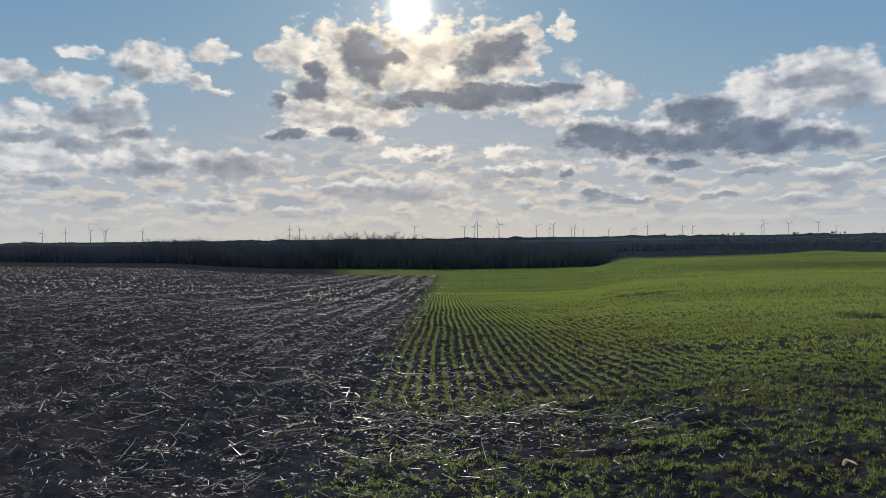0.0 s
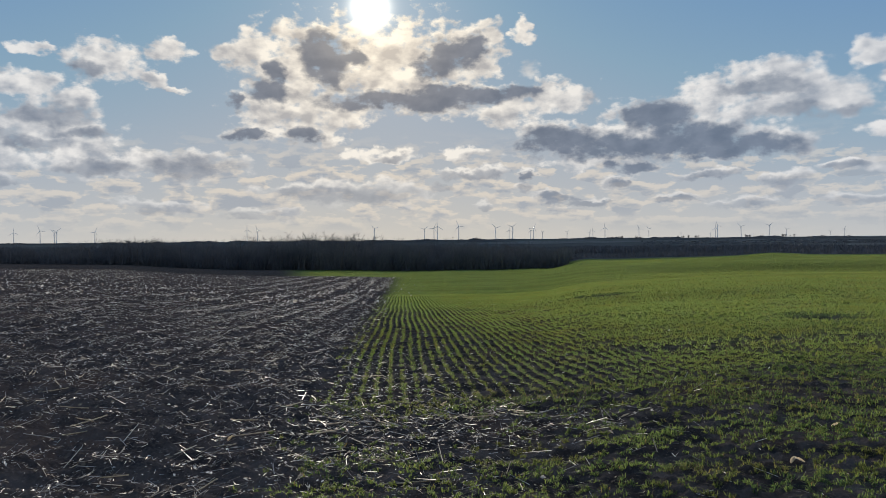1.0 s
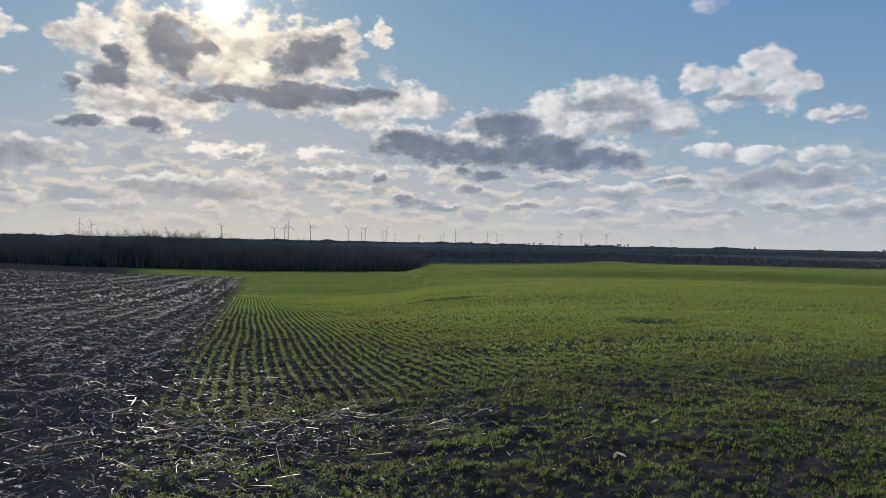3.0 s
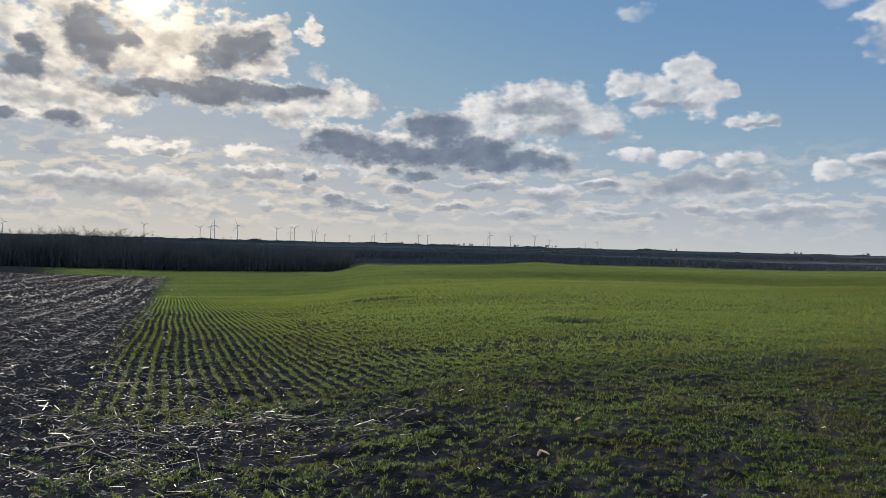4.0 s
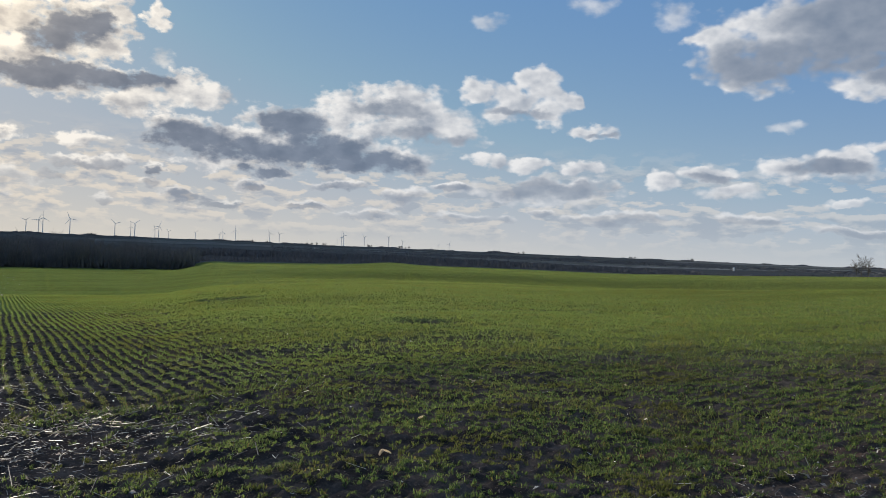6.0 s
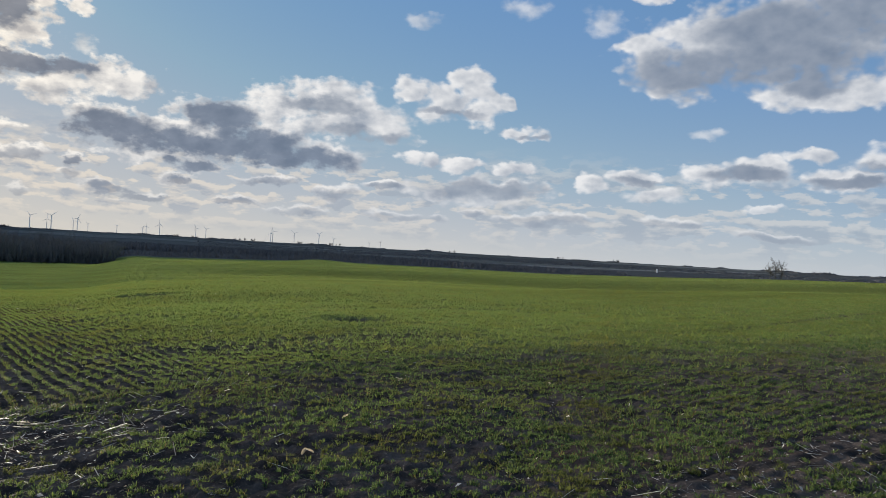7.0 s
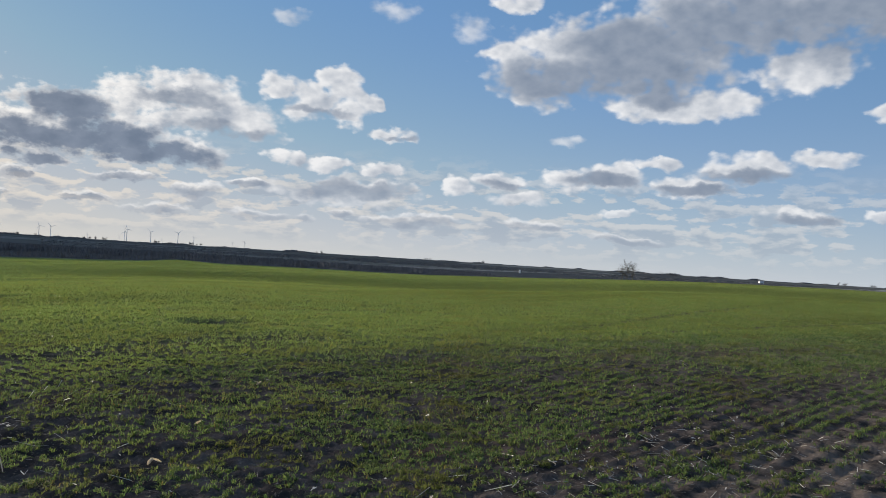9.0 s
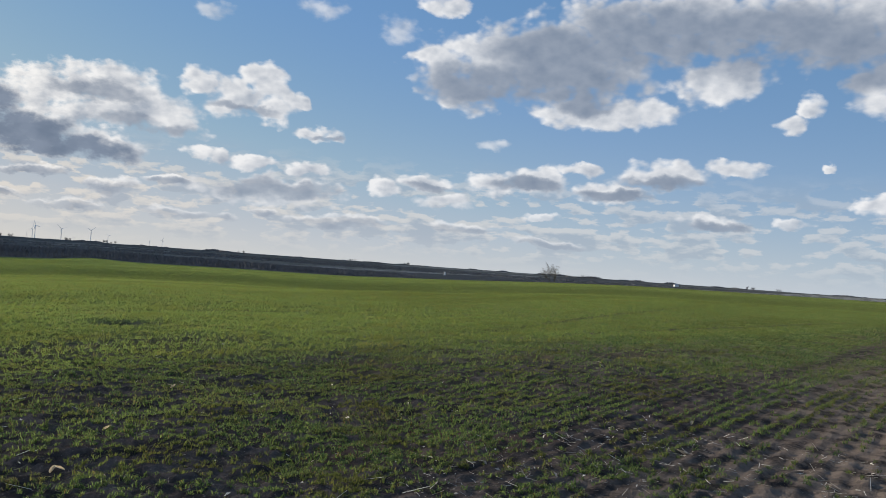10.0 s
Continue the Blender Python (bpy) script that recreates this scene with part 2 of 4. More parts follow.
    # tops lit, flat undersides grey
    bank_grey = n.step(n.math("SUBTRACT", bank, n.math("MULTIPLY", n.math("SUBTRACT", bank, above), 0.9)), 0.46, 0.68)
    bank_lit = n.mix(warm, rgb(6.2, 6.4, 6.7), rgb(9.4, 7.9, 6.0))
    bank_col = n.mix(bank_grey, bank_lit, n.mix(warm, rgb(3.4, 4.0, 4.8), rgb(3.5, 3.8, 4.4)))
    sky = n.mix(n.math("MULTIPLY", n.math("MULTIPLY", bank_mask, n.math("MULTIPLY_ADD", warm, 0.45, 0.55)), n.math("SUBTRACT", 0.95, n.math("MULTIPLY", low, 0.3))), sky, bank_col)

    # lit rims, grey undersides and cores
    ragged = n.math("MULTIPLY", n.math("SUBTRACT", fine, 0.5), 2.2)
    deep = n.math("ADD", field([SUN_CLOUD_CORES, MID_CORES], 0.3, p), ragged)
    pale = n.math("ADD", field([LEFT_CORES, TALL_CORES, LOW_CORES], 0.3, p), n.math("MULTIPLY", ragged, 0.7))
    wide = n.math("ADD", field([BIG_CORES], 0.5, p), n.math("MULTIPLY", ragged, 0.25))
    grey = n.math("MAXIMUM", n.step(deep, -0.80, 0.60), n.math("MULTIPLY", n.step(pale, -1.0, 0.9), 0.72))
    grey = n.math("MAXIMUM", grey, n.math("MULTIPLY", n.step(wide, -1.5, 0.7), 0.84))
    # billows: the side that thins out towards the sun is lit
    relief = n.math("MULTIPLY_ADD", n.math("SUBTRACT", fine, fine_sun), 0.9,
                    n.math("MULTIPLY", n.math("SUBTRACT", n.noise(stretched, 0.42, 4.0, 0.5), n.noise(n.vec("MULTIPLY_ADD", sunward, (1.0, 1.0, 0.0), stretched), 0.42, 4.0, 0.5)), 2.6))
    thick = n.step(cover, 0.35, 1.5)
    relief = n.math("MULTIPLY", relief, n.math("MULTIPLY_ADD", calm, -0.45, 1.0))
    toward_puff = puffs(n.vec("MULTIPLY_ADD", sunward, (0.4, 0.4, 0.0), stretched))
    relief = n.math("MULTIPLY_ADD", n.math("SUBTRACT", puff, toward_puff), 0.55, relief)
    shade = n.math("SUBTRACT", n.math("MULTIPLY_ADD", thick, 0.40, 0.34), n.math("ADD", relief, slope), clamp=True)
    near_sun = fall(11.0)
    lit = n.mix(near_sun, rgb(8.2, 8.25, 8.4), rgb(12.8, 11.0, 8.2))
    half = n.mix(near_sun, rgb(3.6, 4.1, 4.9), rgb(6.4, 5.3, 4.1))
    lit = n.mix(shade, lit, half)
    dark = n.mix(n.math("MULTIPLY", shade, n.math("MULTIPLY_ADD", calm, -0.3, 0.6)), n.mix(near_sun, rgb(1.75, 2.3, 3.25), rgb(2.2, 1.98, 1.95)), n.mix(near_sun, rgb(1.12, 1.55, 2.3), rgb(1.3, 1.22, 1.32)))
    body = n.mix(n.math("MULTIPLY", grey, 0.95), lit, dark)
    sky = n.mix(n.math("MULTIPLY", mask, 0.97), sky, body)

    # the veiled sun and its glow
    glow = n.math("ADD", n.math("MULTIPLY", fall(1.02, 2.0), 34.0), n.math("MULTIPLY", fall(2.6), 3.6))
    glow = n.math("ADD", glow, n.math("MULTIPLY", fall(9.0), 0.4))
    sky = n.vec("ADD", sky, n.vec("MULTIPLY", n.put("ShaderNodeCombineXYZ", (glow, glow, glow)).outputs[0], (1.0, 0.93, 0.78)))
    # below the horizon: earth
    sky = n.mix(n.step(el, -1.5, -0.5), rgb(0.5, 0.45, 0.4), sky)
    back = n.put("ShaderNodeBackground", {"Color": sky, "Strength": 0.066})
    n.put("ShaderNodeOutputWorld", {"Surface": back.outputs[0]})


AIR_TINT = (0.36, 0.66, 1.05)
make_sky()
sun_lamp = bpy.data.lights.new("sun", "SUN")
sun_lamp.energy, sun_lamp.angle, sun_lamp.color = 5.0, radians(0.6), (1.0, 0.90, 0.74)
sun = new("sun", sun_lamp)
sun.matrix_world = look(heading(SUN_AZ, SUN_EL) * 100, (0, 0, 0))


# ---- materials ----
def material(name):
    m = bpy.data.materials.new(name)
    m.use_nodes = True
    m.node_tree.nodes.clear()
    n = Nodes(m.node_tree)
    return m, n


def principled(n, colour, rough=0.8, bump=None, metallic=0.0, spec=0.3):
    s = {"Base Color": colour, "Roughness": rough, "Metallic": metallic, "Specular IOR Level": spec}
    if bump is not None:
        s["Normal"] = bump
    return n.put("ShaderNodeBsdfPrincipled", s).outputs[0]


def bumped(n, height, strength, distance):
    return n.put("ShaderNodeBump", {"Height": height, "Strength": strength, "Distance": distance}).outputs[0]


def ground_material():
    m, n = material("field_soil_and_crop")
    place = n.put("ShaderNodeNewGeometry").outputs["Position"]
    crop = n.put("ShaderNodeAttribute", attribute_name="crop").outputs["Fac"]
    stub = n.put("ShaderNodeAttribute", attribute_name="stubble").outputs["Fac"]
    far = n.put("ShaderNodeAttribute", attribute_name="distant").outputs["Fac"]
    # soil: dark moist loam, paler dry crumbs
    big = n.noise(place, 0.35, 4.0, 0.55)
    mid = n.noise(place, 3.0, 6.0, 0.6)
    fine = n.noise(place, 28.0, 6.0, 0.65)
    soil = n.mix(n.step(mid, 0.35, 0.68), rgb(0.040, 0.035, 0.034), rgb(0.135, 0.108, 0.096))
    soil = n.mix(n.step(fine, 0.56, 0.74), soil, rgb(0.26, 0.20, 0.16))
    soil = n.mix(n.step(big, 0.52, 0.66), soil, n.mix(0.5, soil, rgb(0.13, 0.085, 0.066)))
    dry = n.put("ShaderNodeAttribute", attribute_name="dry").outputs["Fac"]
    soil = n.mix(n.math("MULTIPLY", dry, n.step(mid, 0.34, 0.66)), soil, rgb(0.205, 0.162, 0.134))
    soil = n.mix(n.math("MULTIPLY", stub, n.step(fine, 0.40, 0.60, 0.10, 0.50)), soil, rgb(0.135, 0.108, 0.102))
    # straw crumbs too small to be pieces
    crumbs = n.put("ShaderNodeTexVoronoi", {"Vector": n.vec("MULTIPLY", place, (1.0, 0.5, 1.0)), "Scale": 9.0}, feature="F1")
    flake = n.math("MULTIPLY", n.step(crumbs.outputs["Distance"], 0.22, 0.12), stub)
    flake = n.math("MULTIPLY", flake, n.step(n.noise(place, 1.3, 3.0), 0.40, 0.62))
    soil = n.mix(n.math("MULTIPLY", flake, 0.8), soil, rgb(0.34, 0.27, 0.19))
    # young cereal, drilled in rows, closed when seen flat from afar
    g1 = n.noise(n.vec("MULTIPLY", place, (1.0, 0.22, 1.0)), 0.10, 5.0, 0.55)
    g2 = n.noise(n.vec("MULTIPLY", place, (1.0, 0.6, 1.0)), 1.6, 5.0, 0.65)
    green = n.mix(n.step(g1, 0.35, 0.66), rgb(0.215, 0.262, 0.078), rgb(0.270, 0.308, 0.100))
    green = n.mix(n.step(g2, 0.42, 0.70), green, rgb(0.165, 0.205, 0.047))
    dark_olive = n.put("ShaderNodeAttribute", attribute_name="dark_olive").outputs["Fac"]
    green = n.mix(dark_olive, green, rgb(0.110, 0.128, 0.038))
    col = n.mix(crop, soil, green)
    # far land: ploughland, fallow and winter crops in large pieces
    parcel = n.put("ShaderNodeTexVoronoi", {"Vector": n.vec("MULTIPLY", place, (0.0016, 0.0042, 0.0)), "Scale": 1.0}).outputs["Color"]
    pick = n.put("ShaderNodeSeparateColor", (parcel,)).outputs[0]
    land = n.mix(n.step(pick, 0.25, 0.45), rgb(0.078, 0.080, 0.088), rgb(0.125, 0.127, 0.125))
    land = n.mix(n.step(pick, 0.70, 0.80), land, rgb(0.26, 0.255, 0.245))
    land = n.mix(n.step(n.noise(n.vec("MULTIPLY", place, (0.02, 0.05, 0.0)), 1.0, 5.0), 0.4, 0.65), land, rgb(0.095, 0.098, 0.088))
    col = n.mix(far, col, land)
    h = n.math("ADD", n.math("MULTIPLY", mid, 0.6), n.math("MULTIPLY", fine, 0.35))
    nb = bumped(n, h, 0.95, 0.07)
    soil_s = n.put("ShaderNodeBsdfDiffuse", {"Color": col, "Roughness": 1.0, "Normal": nb}).outputs[0]
    n.put("ShaderNodeOutputMaterial", {"Surface": soil_s})
    return m


def leaf_material(name, through_light):
    """Seedling leaves from dark to fresh green, with a few yellowed and withered ones."""
    m, n = material(name)
    geo = n.put("ShaderNodeNewGeometry")
    isl, place = geo.outputs["Random Per Island"], geo.outputs["Position"]
    col = n.mix(isl, rgb(0.036, 0.076, 0.036), rgb(0.148, 0.200, 0.080))
    col = n.mix(n.step(n.noise(place, 0.8, 5.0, 0.6), 0.45, 0.68), col, rgb(0.085, 0.098, 0.036))
    col = n.mix(n.math("MULTIPLY", n.step(n.noise(place, 0.55, 4.0, 0.6), 0.54, 0.66), n.step(isl, 0.25, 0.8, 0.0, 0.6)), col, rgb(0.150, 0.118, 0.066))
    col = n.mix(n.step(isl, 0.955, 0.965), col, rgb(0.14, 0.115, 0.06))
    # yellower field stand and stunted bluish headland, with brighter and dimmer light painted in
    growth_light = n.put("ShaderNodeAttribute", attribute_name="growth_light").outputs["Fac"]
    col = n.mix(growth_light, n.vec("MULTIPLY", col, (0.84, 0.80, 1.0)), n.mix(0.35, n.vec("MULTIPLY", col, (1.32, 1.20, 1.35)), rgb(0.118, 0.152, 0.056)))
    broad = n.noise(n.vec("MULTIPLY", place, (0.030, 0.085, 0.0)), 1.0, 4.0, 0.55)
    col = n.mix(n.step(broad, 0.46, 0.62), col, n.vec("MULTIPLY", col, (0.80, 0.77, 0.77)))
    front = principled(n, col, 0.6, spec=0.06)
    back = n.put("ShaderNodeBsdfTranslucent", {"Color": n.vec("MULTIPLY", col, (1.5, 1.5, 0.8))}).outputs[0]
    n.put("ShaderNodeOutputMaterial", {"Surface": n.put("ShaderNodeMixShader", (through_light, front, back)).outputs[0]})
    return m


def straw_material(name, a, b, rough=0.42, spec=0.6):
    m, n = material(name)
    geo = n.put("ShaderNodeNewGeometry")
    isl, place = geo.outputs["Random Per Island"], geo.outputs["Position"]
    col = n.mix(n.math("POWER", isl, 1.4), a, b)
    col = n.mix(n.step(n.noise(place, 40.0, 4.0), 0.5, 0.75), col, rgb(0.16, 0.11, 0.07))
    front = principled(n, col, rough, spec=spec)
    back = n.put("ShaderNodeBsdfTranslucent", {"Color": col}).outputs[0]
    n.put("ShaderNodeOutputMaterial", {"Surface": n.put("ShaderNodeMixShader", (0.34, front, back)).outputs[0]})
    return m


def plain_material(name, a, b, scale=6.0, rough=0.8, spec=0.2, bump=0.0, metallic=0.0):
    m, n = material(name)
    place = n.put("ShaderNodeNewGeometry").outputs["Position"]
    v = n.noise(place, scale, 5.0, 0.6)
    v2 = n.noise(place, scale * 0.13, 3.0, 0.5)
    col = n.mix(n.step(n.math("MULTIPLY_ADD", v2, 0.5, n.math("MULTIPLY", v, 0.5)), 0.38, 0.62), a, b)
    nb = bumped(n, v, bump, 0.05) if bump else None
    n.put("ShaderNodeOutputMaterial", {"Surface": principled(n, col, rough, nb, metallic, spec)})
    return m


M_GROUND = ground_material()
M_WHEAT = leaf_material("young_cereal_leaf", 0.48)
M_STRAW = straw_material("weathered_corn_straw", rgb(0.23, 0.20, 0.175), rgb(0.78, 0.75, 0.70), 0.46, 0.52)
M_STALK = straw_material("dry_corn_stalk", rgb(0.42, 0.35, 0.24), rgb(0.60, 0.52, 0.39), 0.55, 0.25)
M_HUSK = straw_material("dry_corn_husk", rgb(0.55, 0.48, 0.36), rgb(0.70, 0.63, 0.50), 0.5)
M_BARK = plain_material("grey_bark", rgb(0.085, 0.076, 0.070), rgb(0.15, 0.135, 0.125), 9.0, 0.95, 0.02, 0.4)
M_TWIG = plain_material("bare_twigs", rgb(0.105, 0.102, 0.106), rgb(0.18, 0.173, 0.172), 3.0, 1.0, 0.0)
M_BRUSH = plain_material("winter_brush", rgb(0.090, 0.094, 0.104), rgb(0.15, 0.150, 0.158), 2.0, 1.0, 0.0)
M_TOWER = plain_material("white_tower_paint", rgb(0.70, 0.71, 0.72), rgb(0.78, 0.79, 0.80), 0.2, 0.45, 0.4)
M_SHED = plain_material("white_sheet_metal", rgb(0.55, 0.56, 0.58), rgb(0.66, 0.66, 0.66), 0.8, 0.5, 0.4)
M_ROOF = plain_material("grey_roof_sheet", rgb(0.30, 0.31, 0.33), rgb(0.42, 0.43, 0.45), 0.8, 0.5, 0.4)


# ---- lie of the land ----
def curve(v, xs, ys):
    """A smooth curve through the given support values."""
    xs, ys = np.array(xs, float), np.array(ys, float)
    m = np.gradient(ys, xs)
    v = np.clip(np.asarray(v, float), xs[0], xs[-1])
    i = np.clip(np.searchsorted(xs, v) - 1, 0, len(xs) - 2)
    h = xs[i + 1] - xs[i]
    t = (v - xs[i]) / h
    return ((2 * t**3 - 3 * t**2 + 1) * ys[i] + (t**3 - 2 * t**2 + t) * h * m[i]
            + (-2 * t**3 + 3 * t**2) * ys[i + 1] + (t**3 - t**2) * h * m[i + 1])


def ease(v, lo, hi):
    t = np.clip((v - lo) / (hi - lo), 0.0, 1.0)
    return t * t * (3 - 2 * t)


def lattice(ix, iy, seed):
    h = (ix.astype(np.int64) * 374761393 + iy.astype(np.int64) * 668265263 + seed * 974634777) & 0xFFFFFFFF
    h = ((h ^ (h >> 13)) * 1274126177) & 0xFFFFFFFF
    return ((h ^ (h >> 16)) & 0xFFFF) / 65535.0


def value_noise(x, y, seed=0):
    ix, iy = np.floor(x), np.floor(y)
    u, v = x - ix, y - iy
    u, v = u * u * (3 - 2 * u), v * v * (3 - 2 * v)
    a, b = lattice(ix, iy, seed), lattice(ix + 1, iy, seed)
    c, d = lattice(ix, iy + 1, seed), lattice(ix + 1, iy + 1, seed)
    return (a * (1 - u) + b * u) * (1 - v) + (c * (1 - u) + d * u) * v


def fbm(x, y, octaves=4, seed=0):
    total, amp, norm = 0.0, 1.0, 0.0
    for k in range(octaves):
        total = total + amp * value_noise(x * 2**k, y * 2**k, seed + k * 17)
        norm += amp
        amp *= 0.5
    return total / norm


DROP_AZ = [-180, -120, -70, -31, -24, -20, -16, -12, -8, -3.6, 0, 5, 9.3, 11.4, 13.4, 15.5, 18, 21, 24, 28, 32, 36, 41, 45, 48.5, 52.6, 56.7, 60.6, 66, 72, 85, 120, 180]
DROP = [-5, -3, 1, 2.8, 3.7, 4.2, 5.4, 6.2, 6.6, 6.9, 7.2, 7.1, 6.85, 6.3, 5.3, 4.75, 4.4, 4.1, 3.7, 3.35, 3.2, 3.1, 3.1, 2.95, 2.45, 1.9, 1.15, 0.45, -0.25, -0.56, -1.0, -3, -5]
FALL_R = [0, 20, 40, 80, 130, 220]
FALL = [0, 0.13, 0.265, 0.50, 0.72, 1.0]


def land(x, y):
    """Height of the smooth ground: fields sloping into a valley, then far flat country."""
    x, y = np.asarray(x, float), np.asarray(y, float)
    r, a = np.hypot(x, y), np.degrees(np.arctan2(x, y))
    edge = -curve(a, DROP_AZ, DROP)
    field = edge * curve(r, FALL_R, FALL)
    side = ease(a, 8, 30) * ease(a, 105, 80)
    field = field + side * (0.28 * np.exp(-((r - 62) / 20) ** 2) - 0.55 * np.exp(-((r - 105) / 26) ** 2))
    # the shoulder beside the wood's end and a low knoll along the far edge
    field = field + (0.5 * np.exp(-((a - 13.9) / 1.2) ** 2) - 0.4 * np.exp(-((a - 11.3) / 0.9) ** 2)
                     + 0.65 * np.exp(-((a - 26.9) / 1.8) ** 2)) * ease(r, 165, 220)
    valley = -7.6 - 1.6 * ease(a, 20, 0)
    z = field + (valley - edge) * ease(r, 222, 420)
    rise = (2.6 - valley + 3.0 * (fbm(x / 420 + 7, y / 420, 3, 5) - 0.5)) * ease(r, 650, 2500)
    return z + rise


def stubble_edge(y):
    return -1.05 + 0.9 * (fbm(y * 0.6, y * 0 + 3.3, 3, 9) - 0.5) * np.clip(14 / (y + 6), 0, 1)


def stubble(x, y):
    """1 in the corn stubble, 0 in the young cereal."""
    w = 0.25 + 0.010 * np.abs(y)
    s = ease(stubble_edge(y) - x, -w, w)
    end = 150 + 12 * (fbm(x / 30, y / 30, 2, 4) - 0.5)
    return s * ease(np.hypot(x, y), end, end - 6)


HEAD_X = [-20, 0, 2.5, 6, 9, 12, 17.7, 24, 32, 60]
HEAD_Y = [9.5, 9.5, 9.7, 10.6, 11.2, 11.3, 9.2, 7.0, 5.4, 3.0]


def headland(x):
    """Far edge of the headland, where the rows running outwards begin."""
    return np.interp(x, HEAD_X, HEAD_Y)


def forward_rows(x, y):
    e = headland(x)
    return ease(y, e - 0.4, e + 0.4)


def wheel_lane(x, y):
    """Narrow wheel marks running out across the green field."""
    a = np.exp(-((y - 10.6 + 0.15 * (x - 16.9)) / 0.16) ** 2) * ease(x, 11, 15) * ease(x, 48, 40)
    b = np.exp(-((y - 13.5 - 0.13 * (x - 25.0)) / 0.24) ** 2) * ease(x, 14, 20) * ease(x, 75, 60)
    c = np.exp(-((y - 23.5 - 0.02 * x) / 0.30) ** 2) * ease(x, 1.0, 3.0) * ease(x, 26, 16)
    d = np.exp(-((y - 45.0 - 0.3 * x) / 0.5) ** 2) * ease(x, 8, 14) * ease(x, 90, 70)
    return np.clip(a + 0.6 * b + c * 0.7 + d * 0.8, 0, 1)


def hollow(x, y):
    """Two washed-out hollows where little grows."""
    p = np.exp(-(((x - 11.0) / 1.1) ** 2 + ((y - 18.9) / 0.75) ** 2) ** 2)
    q = np.exp(-(((x - 9.9) / 1.7) ** 2 + ((y - 37.5) / 1.3) ** 2) ** 2)
    return np.maximum(p, q)


def cereal(x, y):
    """How dense the cereal stands, 0 to 1."""
    n1, n2 = fbm(x * 0.55, y * 0.55, 4, 21), fbm(x * 1.9, y * 1.9, 3, 33)
    fwd = forward_rows(x, y)
    ahead = 0.26 + 0.32 * ease(n2, 0.35, 0.6) + 0.42 * ease(x + 0.10 * y, 2.0, 7.0)
    e = headland(x)
    # a weak band behind the first bout
    ahead = ahead * (1 - 0.55 * np.exp(-((y - e - 3.2) / 1.0) ** 2) * ease(x, 3, 5) * ease(x, 14, 10))
    head = 0.15 + 0.13 * ease(x, 1.5, 4.0) + 0.56 * ease(0.45 * n1 + 0.55 * n2, 0.41, 0.59)
    # straw-covered bare patch at the turn of the drill
    head = head * (1 - 0.82 * np.exp(-(((x - 0.6) / 2.0) ** 2 + ((y - 7.9) / 0.9) ** 2) ** 2))
    head = head * (0.55 + 0.45 * ease(x, 0.2, 2.6))
    # drill passes and wheel marks along the headland
    right = ease(x, 2.6, 4.2)
    lane = 0.0
    for at, wide in ((3.45, 0.42), (2.40, 0.20), (1.72, 0.26)):
        lane = np.maximum(lane, np.exp(-((y + 0.12 * np.sin(x * 0.35) - at) / wide) ** 2))
    head = head * (1 - 0.86 * right * lane) * (1 - 0.93 * ease(y, 1.75, 1.05))
    head = head * (1 - 0.55 * right * np.exp(-(((x - 15.0) / 6.0) ** 2 + ((y - 6.7) / 0.8) ** 2)))
    strip = np.exp(-((y - e + 0.2 - 1.1 * ease(x, 2, 6)) / (0.55 + 0.4 * ease(x, 2, 6))) ** 2) * ease(x, -0.5, 0.4)
    d = np.maximum(ahead * fwd + head * (1 - fwd), 0.9 * strip)
    # a thin spot and a strip of weak growth farther out
    d = d * (1 - 0.85 * wheel_lane(x, y))
    d = d * (1 - hollow(x, y))
    return d * (1 - stubble(x, y))


def relief(x, y):
    """Clods, furrows and wheel marks."""
    r = np.hypot(x, y)
    s = stubble(x, y)
    around = np.degrees(np.arctan2(x, y))
    near = ease(r, 75, 20) * ease(r, 1.3, 1.9) * ease(around, -46, -41) * ease(around, 96, 91)
    clod = fbm(x * 3.2, y * 3.2, 4, 41)
    crumb = np.abs(fbm(x * 9.0, y * 9.0, 3, 57) - 0.5)
    corn_row = 0.5 + 0.5 * np.cos(2 * np.pi * x / 0.76)
    rough = 0.20 * (clod - 0.5) + 0.15 * (crumb - 0.1) + 0.025 * corn_row
    fwd = forward_rows(x, y)
    across = np.cos(2 * np.pi * (x + 0.03 * np.sin(y * 0.5)) / 0.2)
    along = np.cos(2 * np.pi * (y + 0.12 * np.sin(x * 0.35)) / 0.2)
    drilled = ease(x, 3.0, 5.5) * ease(y, 5.2, 3.6)
    soft = (0.11 * (clod - 0.5) + 0.13 * (crumb - 0.1)) * (1 - 0.45 * drilled) - 0.010 * across * fwd
    soft = soft + (0.009 * along * drilled * (0.4 + 1.2 * fbm(x * 0.8, y * 0.8, 2, 73)) + 0.03 * (fbm(x * 1.1, y * 1.1, 3, 71) - 0.5)) * (1 - fwd)
    soft = soft - 0.18 * hollow(x, y) - 0.04 * wheel_lane(x, y)
    return (rough * s + soft * (1 - s)) * near + 0.10 * (fbm(x / 6, y / 6, 3, 83) - 0.5) * ease(r, 6, 25) * ease(r, 400, 150)


def surface(x, y):
    return land(x, y) + relief(x, y)


